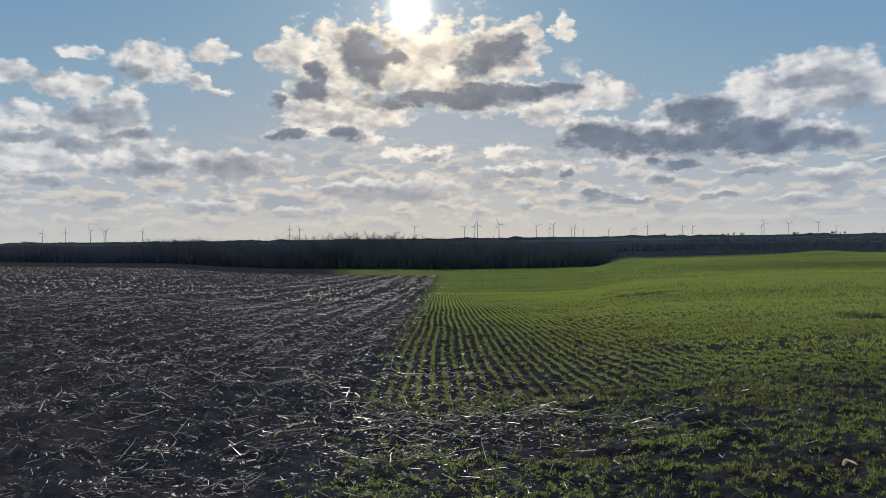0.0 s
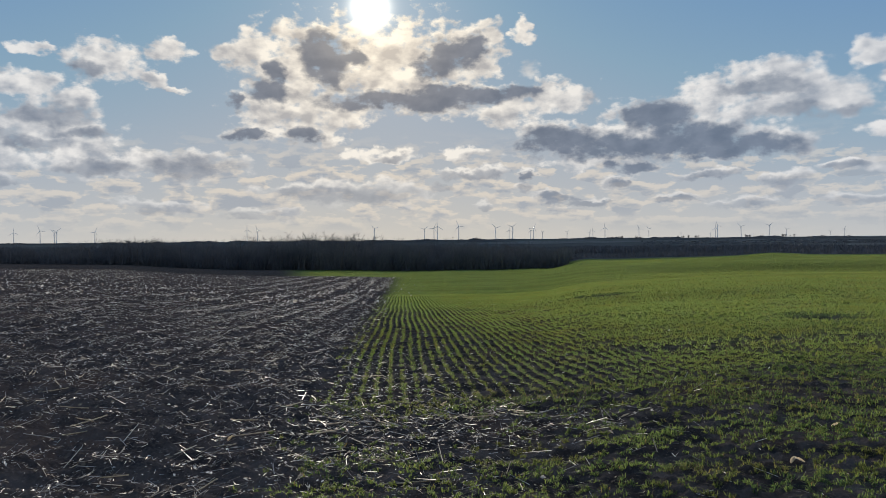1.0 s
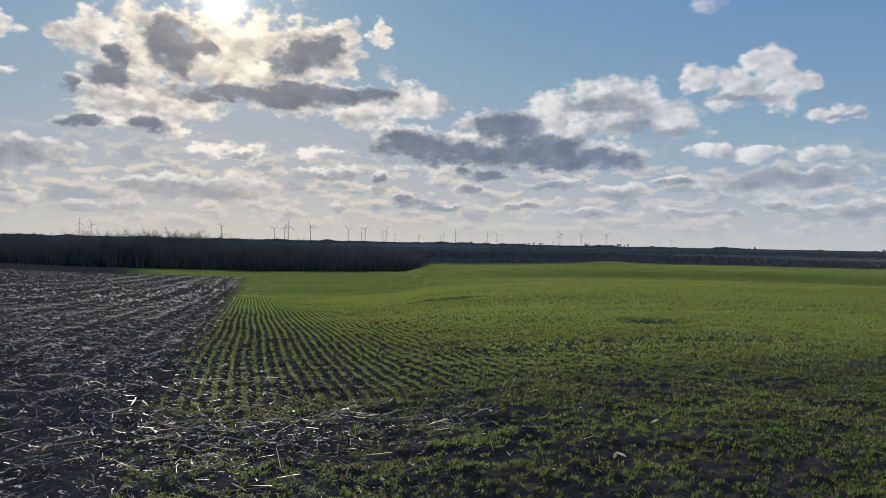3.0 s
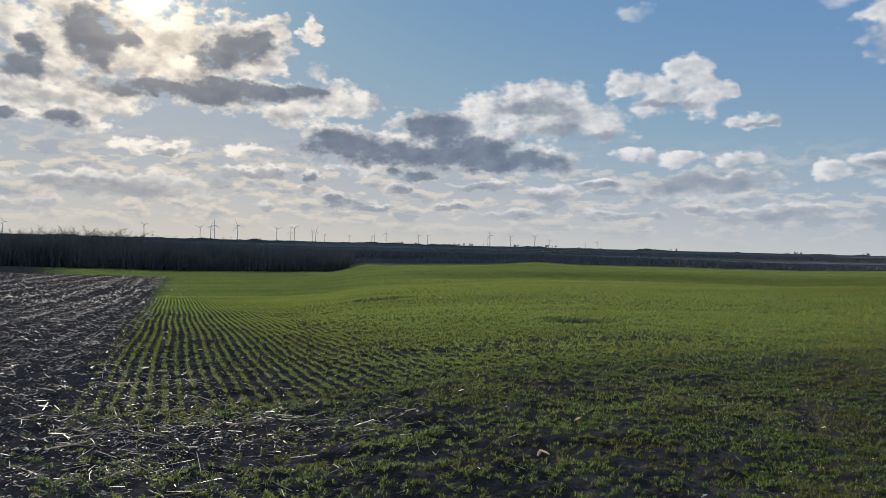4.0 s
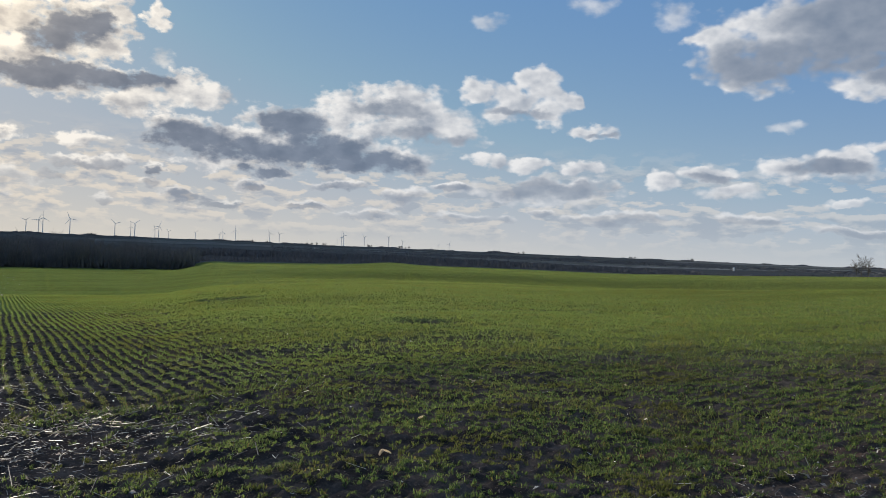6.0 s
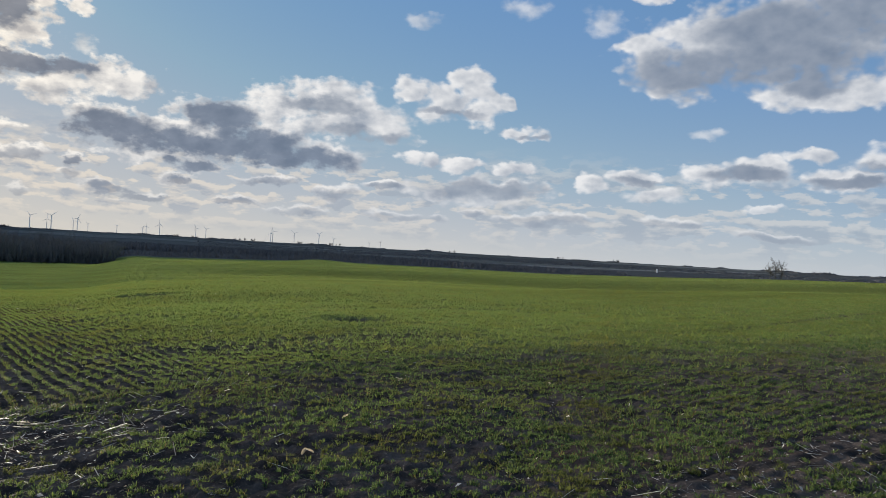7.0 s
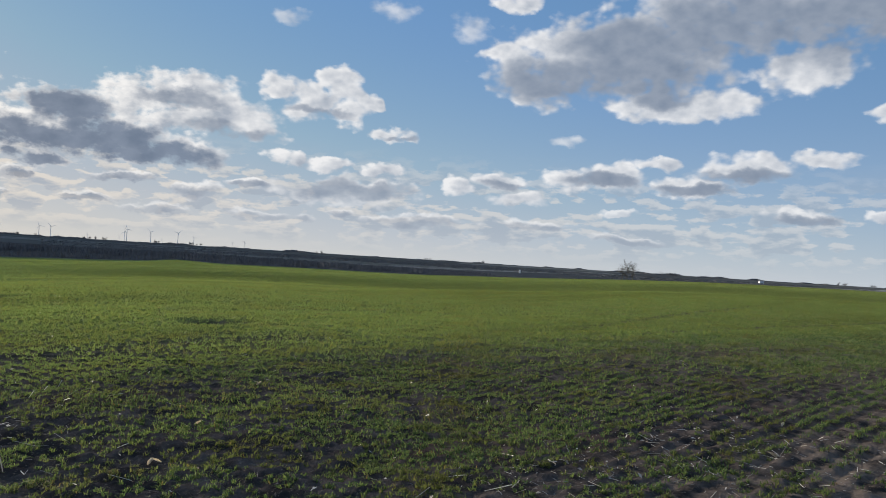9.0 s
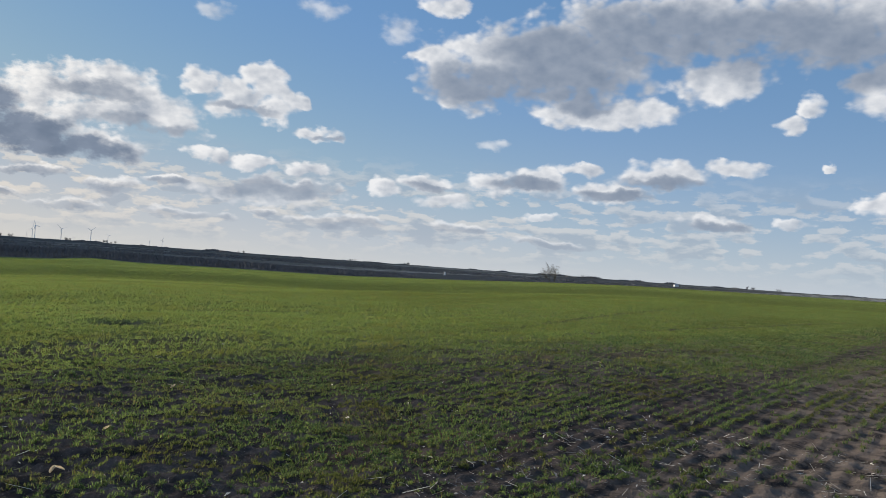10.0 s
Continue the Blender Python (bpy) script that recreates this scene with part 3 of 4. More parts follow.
def fill_mesh(name, verts, tris, smooth=False):
    me = bpy.data.meshes.new(name)
    verts, tris = np.asarray(verts, np.float32), np.asarray(tris, np.int32)
    k = tris.shape[1]
    me.vertices.add(len(verts))
    me.vertices.foreach_set("co", verts.ravel())
    me.loops.add(tris.size)
    me.loops.foreach_set("vertex_index", tris.ravel())
    me.polygons.add(len(tris))
    me.polygons.foreach_set("loop_start", np.arange(0, tris.size, k, dtype=np.int32))
    me.polygons.foreach_set("use_smooth", np.full(len(tris), smooth))
    me.update(calc_edges=True)
    return me


def build_ground():
    fine = np.arange(-44, 94.01, 0.26)
    rest = np.arange(98, 312.1, 4.0)
    az = np.radians(np.concatenate([fine, rest]))
    rings = np.concatenate([[0.4, 0.8, 1.2], np.exp(np.arange(np.log(1.5), np.log(3.69), 0.015)), np.exp(np.arange(np.log(3.7), np.log(32), 0.006)),
                            np.exp(np.arange(np.log(32), np.log(4900), 0.02)), [4950.0]])
    R, A = np.meshgrid(rings, az, indexing="ij")
    x, y = (R * np.sin(A)).ravel(), (R * np.cos(A)).ravel()
    verts = np.stack([x, y, surface(x, y)], 1)
    nr, na = len(rings), len(az)
    i, j = np.meshgrid(np.arange(nr - 1), np.arange(na), indexing="ij")
    j2 = (j + 1) % na
    quads = np.stack([i * na + j, (i + 1) * na + j, (i + 1) * na + j2, i * na + j2], -1).reshape(-1, 4)
    # close the middle under the eye with a ring drawn to one point
    verts[:na, :2] *= 0.02
    me = fill_mesh("ground", verts, quads, True)
    r, a = np.hypot(x, y), np.degrees(np.arctan2(x, y))
    st = stubble(x, y)
    # past the stubble on the valley side: bare earth up to the wood
    earth = ease(a, -6.5, -9.5) * ease(r, 143, 150) * (x < 0)
    crop = cereal(x, y) * np.maximum(ease(r, 22, 62), 0.9 * ease(r, 9, 24) * ease(x - 0.08 * y, 1.5, 6.0))
    crop = np.maximum(crop, 0.9 * ease(r, 28, 46) * (1 - st)) * (1 - 0.75 * wheel_lane(x, y)) * (1 - hollow(x, y))
    crop = np.where(r > 62, np.maximum(crop, 0.95 * (1 - st)), crop) * (1 - earth)
    distant = ease(r, 226, 250)
    dry = ease(x, 3.0, 6.5) * ease(y + 1.2 * (fbm(x * 0.7, y * 0.7, 3, 77) - 0.5), 3.6, 1.4)
    # darker olive band past the near crest, and patches at random farther out
    wave = r + 10 * (fbm(x / 40, y / 40, 3, 61) - 0.5)
    dark_olive = 0.85 * ease(wave, 74, 86) * ease(wave, 175, 120) * ease(a, 10, 28)
    dark_olive = np.maximum(dark_olive, 0.5 * ease(fbm(x / 14, y / 5, 3, 67), 0.52, 0.68) * ease(r, 30, 50))
    for key, val in (("crop", crop), ("stubble", st), ("distant", distant), ("dark_olive", dark_olive), ("dry", dry)):
        me.attributes.new(key, "FLOAT", "POINT").data.foreach_set("value", val.astype(np.float32))
    me.materials.append(M_GROUND)
    return tagged(new("ground", me), "dark soil field with corn stubble beside young green cereal", "field", kind="structure")


# ---- what grows and lies on the fields ----
rng = np.random.default_rng(7)


def pick_rows(r0, r1, step, along_x, az0=-14.0, az1=90.0):
    """Seed places along the drill rows between two distances."""
    gap = 0.2
    if along_x:
        q = np.arange(0.2, 12.0, gap)
        s = np.arange(-3.0, r1, step)
        S, Q = np.meshgrid(s, q)
        x, y = S.ravel(), Q.ravel()
        y = y - 0.12 * np.sin(x * 0.35)
        keep = rng.random(len(x)) > forward_rows(x, y)
    else:
        q = np.arange(-16.0, r1, gap)
        s = np.arange(2.6, r1, step)
        S, Q = np.meshgrid(s, q)
        x, y = Q.ravel(), S.ravel()
        x = x - 0.03 * np.sin(y * 0.5)
        keep = rng.random(len(x)) < forward_rows(x, y)
    r, a = np.hypot(x, y), np.degrees(np.arctan2(x, y))
    keep &= (r > r0) & (r < r1) & (a > az0) & (a < az1)
    x, y = x[keep], y[keep]
    loose = 0.10 * (1 - ease(x, 4.0, 9.0)) + 0.022 if along_x else 0.012
    spread = 0.02 if along_x else 0.012 + 0.07 * ease(x - 0.08 * y, 1.5, 6.0)
    x, y = x + rng.normal(0, 1, len(x)) * spread, y + rng.normal(0, 1, len(x)) * loose
    keep = rng.random(len(x)) < cereal(x, y)
    return x[keep], y[keep]


def blades(x, y, count, height, width, bent):
    """Leaves rising from each place: a bent strip of three triangles, or one triangle far off."""
    x, y = np.repeat(x, count), np.repeat(y, count)
    n = len(x)
    x, y = x + rng.normal(0, 0.014, n), y + rng.normal(0, 0.014, n)
    z = surface(x, y) - 0.006
    turn, lean = rng.uniform(0, 2 * np.pi, n), rng.uniform(0.3, 1.9, n)
    h = height * rng.uniform(0.55, 1.25, n)
    face = rng.uniform(0, 2 * np.pi, n)
    w = width * rng.uniform(0.7, 1.3, n)
    base = np.stack([x, y, z], 1)
    out = np.stack([np.cos(turn), np.sin(turn), 0 * turn], 1)
    side = np.stack([np.cos(face), np.sin(face), 0 * face], 1) * w[:, None] * 0.5
    up = np.array([0, 0, 1.0])
    if not bent:
        tip = base + out * (lean * h * 0.6)[:, None] + up * h[:, None]
        v = np.stack([base - side, base + side, tip], 1).reshape(-1, 3)
        return v, np.arange(3 * n).reshape(-1, 3)
    midp = base + out * (lean * h * 0.25)[:, None] + up * (h * 0.62)[:, None]
    tip = base + out * (lean * h * 0.95)[:, None] + up * (h * (1.02 - 0.44 * lean))[:, None]
    v = np.stack([base - side, base + side, midp - side * 0.8, midp + side * 0.8, tip], 1).reshape(-1, 3)
    k = 5 * np.arange(n)[:, None]
    t = np.concatenate([k + [0, 1, 3], k + [0, 3, 2], k + [2, 3, 4]])
    return v, t


def joined(parts):
    vs, ts, k = [], [], 0
    for v, t in parts:
        vs.append(v)
        ts.append(t + k)
        k += len(v)
    return np.concatenate(vs), np.concatenate(ts)


def build_cereal():
    near, out = [], []
    for along in (True, False):
        near.append(blades(*pick_rows(2.0, 8.5, 0.020, along), 13, 0.052, 0.0076, True))
        near.append(blades(*pick_rows(8.5, 14.0, 0.022, along), 8, 0.058, 0.0086, True))
        out.append(blades(*pick_rows(14.0, 30.0, 0.042, along), 5, 0.074, 0.015, False))
        out.append(blades(*pick_rows(30.0, 62.0, 0.10, along), 4, 0.070, 0.030, False))
    for r0, r1, per, tall, wide in ((57.0, 120.0, 15.0, 0.060, 0.075), (120.0, 222.0, 5.0, 0.07, 0.16)):
        x, y = scatter(r0, r1, -13.0, 92.0, per)
        keep = rng.random(len(x)) < 1 - stubble(x, y) - ease(np.degrees(np.arctan2(x, y)), -6, -9) * (np.hypot(x, y) > 143)
        out.append(blades(x[keep], y[keep], 1, tall, wide, False))
    v, t = joined(near + out)
    me = fill_mesh("young_cereal", v, t)
    # share of growth and painted light: rises past the headland, plus random patches
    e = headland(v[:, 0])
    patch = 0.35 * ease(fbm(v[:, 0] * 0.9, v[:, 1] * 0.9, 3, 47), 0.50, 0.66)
    growth_light = np.maximum(ease(v[:, 1], e - 0.3, e + 1.2) * (0.40 + 0.60 * ease(v[:, 0] + 0.15 * v[:, 1], 1.5, 8.0)), patch)
    me.attributes.new("growth_light", "FLOAT", "POINT").data.foreach_set("value", growth_light.astype(np.float32))
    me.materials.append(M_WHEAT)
    tagged(new("young_cereal", me), "young green cereal seedlings drilled in rows in dark soil", "crop", kind="stuff")


def scatter(r0, r1, az0, az1, per_m2):
    n = int(0.5 * (r1**2 - r0**2) * radians(az1 - az0) * per_m2)
    r = np.sqrt(rng.uniform(r0**2, r1**2, n))
    a = np.radians(rng.uniform(az0, az1, n))
    return r * np.sin(a), r * np.cos(a)


def straw_cover(x, y):
    """How thickly straw lies, 0 to 1."""
    s = stubble(x, y)
    rows = (0.5 + 0.5 * np.cos(2 * np.pi * (x + 0.06 * np.sin(y * 0.4)) / 0.76 + 0.8)) ** 1.5
    # swaths left behind the harvester
    swath = 0.0
    for k, at_x in enumerate((-3.1, -4.6, -6.6, -8.9, -11.6, -14.5, -19.0)):
        swath = np.maximum(swath, np.exp(-((x - at_x + 0.02 * (y - 40) * (k % 3 - 1) * 0.5 + 0.3 * np.sin(y * 0.05 + k)) / (0.26 + 0.003 * y)) ** 2))
    swath = swath * ease(y, 14, 30)
    clump = ease(fbm(x * 0.8, y * 0.8, 4, 91), 0.36, 0.66)
    bed = s * ((0.42 + 0.58 * clump) * (0.30 + 0.70 * rows) * (1 - 0.60 * ease(y, 18, 45)) + 0.5 * swath)
    r = np.hypot(x, y)
    turn_patch = np.exp(-(((x - 0.2) / 2.3) ** 2 + ((y - 8.0) / 1.3) ** 2) ** 2)
    litter = 0.014 + 0.30 * ease(x, 2.0, -1.0) * ease(y, 22, 8) + 0.30 * turn_patch + 0.10 * ease(x, 3.0, 5.0) * ease(y, 4.6, 3.4)
    return np.clip(bed + (1 - s) * litter, 0, 1)


def stems(x, y, length, width):
    """Three-sided split stems, lying at slight tilts on the clods."""
    n = len(x)
    turn = rng.uniform(0, np.pi, n)
    d = np.stack([np.cos(turn), np.sin(turn), rng.normal(0.0, 0.24, n)], 1)
    d /= np.linalg.norm(d, axis=1)[:, None]
    s = np.stack([-np.sin(turn), np.cos(turn), 0 * turn], 1)
    u = np.cross(d, s)
    u *= np.sign(u[:, 2:3])
    tip = rng.uniform(-1.2, 1.2, n)[:, None]
    s, u = s * np.cos(tip) + u * np.sin(tip), u * np.cos(tip) - s * np.sin(tip)
    c = np.stack([x, y, surface(x, y) + 0.25 * width + np.abs(d[:, 2]) * length * 0.42], 1)
    L, W = (0.5 * length)[:, None], (0.5 * width)[:, None]
    ring = [-s * W, s * W, u * W * 1.3]
    v = np.stack([c - d * L + ring[0], c - d * L + ring[1], c - d * L + ring[2],
                  c + d * L + ring[0] * 0.7, c + d * L + ring[1] * 0.7, c + d * L + ring[2] * 0.7], 1).reshape(-1, 3)
    k = 6 * np.arange(n)[:, None]
    t = np.concatenate([k + q for q in ([0, 1, 4], [0, 4, 3], [1, 2, 5], [1, 5, 4], [2, 0, 3], [2, 3, 5], [0, 2, 1], [3, 4, 5])])
    return v, t


def flakes(x, y, size):
    """Torn leaf and husk: curled four-cornered scraps of two triangles."""
    n = len(x)
    turn = rng.uniform(0, 2 * np.pi, n)
    d = np.stack([np.cos(turn), np.sin(turn), rng.normal(0, 0.35, n)], 1)
    s = np.stack([-np.sin(turn), np.cos(turn), rng.normal(0, 0.5, n)], 1)
    c = np.stack([x, y, surface(x, y) + 0.35 * size], 1)
    L, W = (0.6 * size)[:, None], (0.22 * size)[:, None]
    v = np.stack([c - d * L, c + s * W, c + d * L, c - s * W + np.array([0, 0, 1.0]) * W], 1).reshape(-1, 3)
    k = 4 * np.arange(n)[:, None]
    return v, np.concatenate([k + [0, 1, 2], k + [0, 2, 3]])


def build_straw():
    bits = []
    for r0, r1, az0, az1, per, ln, wd in ((1.6, 9, -42, 92, 430, 0.054, 0.0050), (9, 20, -38, 40, 270, 0.056, 0.0070),
                                          (20, 66, -37, 14, 75, 0.075, 0.0105)):
        x, y = scatter(r0, r1, az0, az1, per)
        keep = rng.random(len(x)) < straw_cover(x, y) * ease(np.hypot(x, y), 66, 30)
        x, y = x[keep], y[keep]
        n = len(x)
        bits.append(stems(x, y, ln * np.clip(rng.lognormal(0, 0.7, n), 0.2, 4.0), wd * rng.uniform(0.5, 1.5, n)))
    # longer pieces dropped where the drill turned
    x, y = rng.normal(-0.3, 2.0, 260), rng.normal(7.8, 1.2, 260)
    bits.append(stems(x, y, rng.uniform(0.08, 0.34, 260), rng.uniform(0.005, 0.010, 260)))
    for r0, r1, az0, az1, per, size in ((1.6, 12, -42, 70, 260, 0.020), (12, 42, -38, 20, 80, 0.030),
                                        (42, 150, -37, 2, 10, 0.105)):
        x, y = scatter(r0, r1, az0, az1, per)
        keep = rng.random(len(x)) < straw_cover(x, y)
        x, y = x[keep], y[keep]
        bits.append(flakes(x, y, size * np.clip(rng.lognormal(0, 0.4, len(x)), 0.4, 2.5)))
    me = fill_mesh("corn_straw", *joined(bits))
    me.materials.append(M_STRAW)
    tagged(new("corn_straw", me), "pale chopped corn straw and husk strewn over dark soil", "straw", kind="stuff")


def link_bm(name, bm, mat):
    me = bpy.data.meshes.new(name)
    bm.to_mesh(me)
    bm.free()
    me.materials.append(mat)
    return me


def part(name, bm, mat, parent, label=""):
    ob = new(name, link_bm(name, bm, mat))
    ob.parent = parent
    return tagged(ob, label)


def tube(bm, points, radii, sides=6):
    """A closed tapering tube along points."""
    rings = []
    for i, p in enumerate(points):
        a, b = points[max(i - 1, 0)], points[min(i + 1, len(points) - 1)]
        d = (Vector(b) - Vector(a)).normalized()
        ref = Vector((0, 0, 1)) if abs(d.z) < 0.9 else Vector((1, 0, 0))
        s = d.cross(ref).normalized()
        u = s.cross(d)
        rings.append([bm.verts.new(Vector(p) + (s * math.cos(2 * math.pi * k / sides) + u * math.sin(2 * math.pi * k / sides)) * radii[i])
                      for k in range(sides)])
    for r0, r1 in zip(rings, rings[1:]):
        for k in range(sides):
            bm.faces.new((r0[k], r0[(k + 1) % sides], r1[(k + 1) % sides], r1[k]))
    bm.faces.new(rings[0][::-1])
    bm.faces.new(rings[-1])


def stalk_mesh(length, bend, seed):
    """A broken corn stalk: a flattened cane with swollen nodes."""
    rr = random.Random(seed)
    bm = bmesh.new()
    pts, rad = [], []
    steps = 9
    for i in range(steps):
        t = i / (steps - 1)
        pts.append(((t - 0.5) * length, bend * math.sin(math.pi * t) + rr.uniform(-0.003, 0.003), 0.011 + 0.012 * t * t))
        rad.append((0.0065 - 0.002 * t) * (1.28 if i in (2, 5, 8) else 1.0))
    tube(bm, pts, rad, 7)
    return link_bm("corn_stalk", bm, M_STALK)


def husk_mesh(seed):
    """A torn, cupped husk leaf with thickness."""
    rr = random.Random(seed)
    bm = bmesh.new()
    grid = []
    for i in range(7):
        t = i / 6
        w = 0.028 * math.sin(math.pi * (0.12 + 0.83 * t)) + 0.003
        grid.append([bm.verts.new(((t - 0.5) * 0.17, s * w, 0.012 + 0.9 * s * s * w + 0.03 * t * t + rr.uniform(-0.003, 0.003)))
                     for s in (-1, -0.5, 0, 0.5, 1)])
    for a, b in zip(grid, grid[1:]):
        for k in range(4):
            bm.faces.new((a[k], b[k], b[k + 1], a[k + 1]))
    bmesh.ops.solidify(bm, geom=bm.faces[:], thickness=0.002)
    return link_bm("corn_husk", bm, M_HUSK)


def build_stalks():
    kinds = [stalk_mesh(0.22 + 0.07 * k, (-0.006, 0.008, 0.0, 0.010, -0.007)[k], k) for k in range(5)]
    husks = [husk_mesh(k) for k in range(3)]
    spots = []
    rr = random.Random(5)
    while len(spots) < 60:
        x, y = rr.uniform(-5.5, 2.2), rr.uniform(4.6, 13.0)
        if rr.random() < float(straw_cover(np.array(x), np.array(y))) + 0.05:
            spots.append((x, y, rr.uniform(0, 180)))
    # the long pieces lying on their own in the green
    spots += STALK_SPOTS
    for k, (x, y, turn) in enumerate(spots):
        ob = tagged(new("corn_stalk", kinds[k % 5]), "broken dry corn stalk lying on dark soil", "corn stalk", "fallen corn stalks")
        ob.matrix_world = pose(x, y, float(surface(x, y)) + 0.004, rr.uniform(-4, 4), rr.uniform(-7, 3), turn)
    for k, (x, y, turn) in enumerate(HUSK_SPOTS):
        ob = tagged(new("corn_husk", husks[k % 3]), "pale dry corn husk lying among seedlings", "corn husk", "fallen corn husks")
        ob.matrix_world = pose(x, y, float(surface(x, y)) + 0.006, 0, -12, turn) @ Matrix.Scale(0.55, 4)


# ---- trees ----
def twig_tree(height, spread, seed, limbs=9, forks=5, twigs=7, thick=0.16):
    """Trunk and crown of a bare tree as two sets of triangles."""
    g = np.random.default_rng(seed)

    def prism(p, q, a, b):
        d = (q - p) / (np.linalg.norm(q - p) + 1e-9)
        ref = np.array([0, 0, 1.0]) if abs(d[2]) < 0.9 else np.array([1.0, 0, 0])
        s = np.cross(d, ref)
        s /= np.linalg.norm(s)
        u = np.cross(s, d)
        ang = 2 * np.pi * np.arange(4) / 4
        o = np.cos(ang)[:, None] * s + np.sin(ang)[:, None] * u
        v = np.concatenate([p + o * a, q + o * b])
        k = np.arange(4)
        k2 = (k + 1) % 4
        return v, np.concatenate([np.stack([k, k2, k2 + 4], 1), np.stack([k, k2 + 4, k + 4], 1)])

    trunk, crown = [], []
    p, r, pts = np.zeros(3) - [0, 0, 0.3], 0.022 * height * (1 + thick), []
    lean = g.normal(0, 0.05, 2)
    ang = 2 * np.pi * np.arange(6) / 6
    flat = np.stack([np.cos(ang), np.sin(ang), 0 * ang], 1)
    rings = [p + flat * r]
    for k in range(5):
        q = p + np.array([lean[0] + g.normal(0, 0.06), lean[1] + g.normal(0, 0.06), 1.0]) * height * 0.17
        pts.append((p, q, r))
        p, r = q, r * 0.78
        rings.append(p + flat * r)
    k, k2 = np.arange(6), (np.arange(6) + 1) % 6
    faces = [np.concatenate([np.stack([k, k2, k2 + 6], 1), np.stack([k, k2 + 6, k + 6], 1)]) + 6 * i for i in range(5)]
    trunk.append((np.concatenate(rings), np.concatenate(faces)))
    for k in range(limbs):
        a, b, rad = pts[1 + int(g.integers(0, 4))]
        s = a + (b - a) * g.random()
        turn, rise = g.uniform(0, 2 * np.pi), g.uniform(0.35, 1.3)
        d = np.array([np.cos(turn), np.sin(turn), rise])
        d /= np.linalg.norm(d)
        ln = spread * g.uniform(0.55, 1.0)
        e = s + d * ln * 0.55
        d2 = d + np.array([0, 0, 0.45]) + g.normal(0, 0.15, 3)
        d2 /= np.linalg.norm(d2)
        f = e + d2 * ln * 0.55
        crown += [prism(s, e, rad * 0.5, rad * 0.33), prism(e, f, rad * 0.33, rad * 0.12)]
        for _ in range(forks):
            t = g.random()
            s2 = s + (e - s) * (0.4 + 0.6 * t) if g.random() < 0.4 else e + (f - e) * t
            d3 = d2 * 0.6 + g.normal(0, 0.5, 3) + np.array([0, 0, 0.35])
            d3 /= np.linalg.norm(d3)
            l3 = ln * g.uniform(0.25, 0.5)
            e3 = s2 + d3 * l3
            crown.append(prism(s2, e3, rad * 0.14, rad * 0.05))
            for _ in range(twigs):
                s4 = s2 + (e3 - s2) * g.uniform(0.2, 1.0)
                d4 = d3 * 0.7 + g.normal(0, 0.45, 3)
                d4 /= np.linalg.norm(d4)
                e4 = s4 + d4 * l3 * g.uniform(0.4, 0.9)
                side = np.cross(d4, g.normal(0, 1, 3))
                side = side / (np.linalg.norm(side) + 1e-9) * rad * thick
                crown.append((np.stack([s4 - side, s4 + side, e4]), np.array([[0, 1, 2]])))
    return joined(trunk), joined(crown)


def tree_thing(height, spread, seed, label, group, **k):
    (tv, tt), (cv, ct) = twig_tree(height, spread, seed, **k)
    root = tagged(new("bare_tree"), label, "tree", group)
    for name, v, t, mat in (("trunk", tv, tt, M_BARK), ("crown", cv, ct, M_TWIG)):
        me = fill_mesh(name, v, t)
        me.materials.append(mat)
        ob = new(name, me)
        ob.parent = root
    return root


def at(az, r, dz=0.0):
    x, y = r * math.sin(radians(az)), r * math.cos(radians(az))
    return x, y, float(land(x, y)) + dz


WOOD_AZ = [-46, -30, -24, -19.5, -15, -11, -8, -4.5, -2, 1, 5, 10, 12.3]
WOOD_TOP = [0.2, 0.22, 0.12, 0.45, 0.25, 0.45, 0.62, 0.75, 0.35, 0.28, 0.12, -0.1, -0.3]


def wood_height(az, r):
    """Tree height that lifts the crowns to the wood's skyline."""
    x, y = r * np.sin(np.radians(az)), r * np.cos(np.radians(az))
    return 1.65 + r * np.tan(np.radians(curve(az, WOOD_AZ, WOOD_TOP))) - land(x, y)


def build_wood():
    g = np.random.default_rng(3)
    forms = [joined(twig_tree(1.0, 0.40, 40 + k, 11, 6, 8, 0.19)) for k in range(7)]
    tops = [v[:, 2].max() for v, t in forms]
    bits = []
    for k in range(340):
        az = g.uniform(-45, 12.4)
        r = g.uniform(218, 275)
        h = float(wood_height(az, r)) * g.uniform(0.85, 1.08)
        v, t = forms[k % 7]
        c, s = np.cos(k * 1.7), np.sin(k * 1.7)
        m = np.array([[c, -s, 0], [s, c, 0], [0, 0, 1]]) * (h / tops[k % 7])
        m = m * np.array([[1.15], [1.15], [1.0]])
        bits.append((v @ m.T + np.array(at(az, r)), t))
    me = fill_mesh("woodland", *joined(bits))
    me.materials.append(M_TWIG)
    tagged(new("woodland", me), "dense belt of bare winter trees along the valley", "woodland", kind="stuff")
    thicket("undergrowth", "dark leafless undergrowth beneath the wood's edge", 120000, -45, 12.6, 214, 262,
            lambda a, r: wood_height(a, r) * 1.04, 0.085, 11)


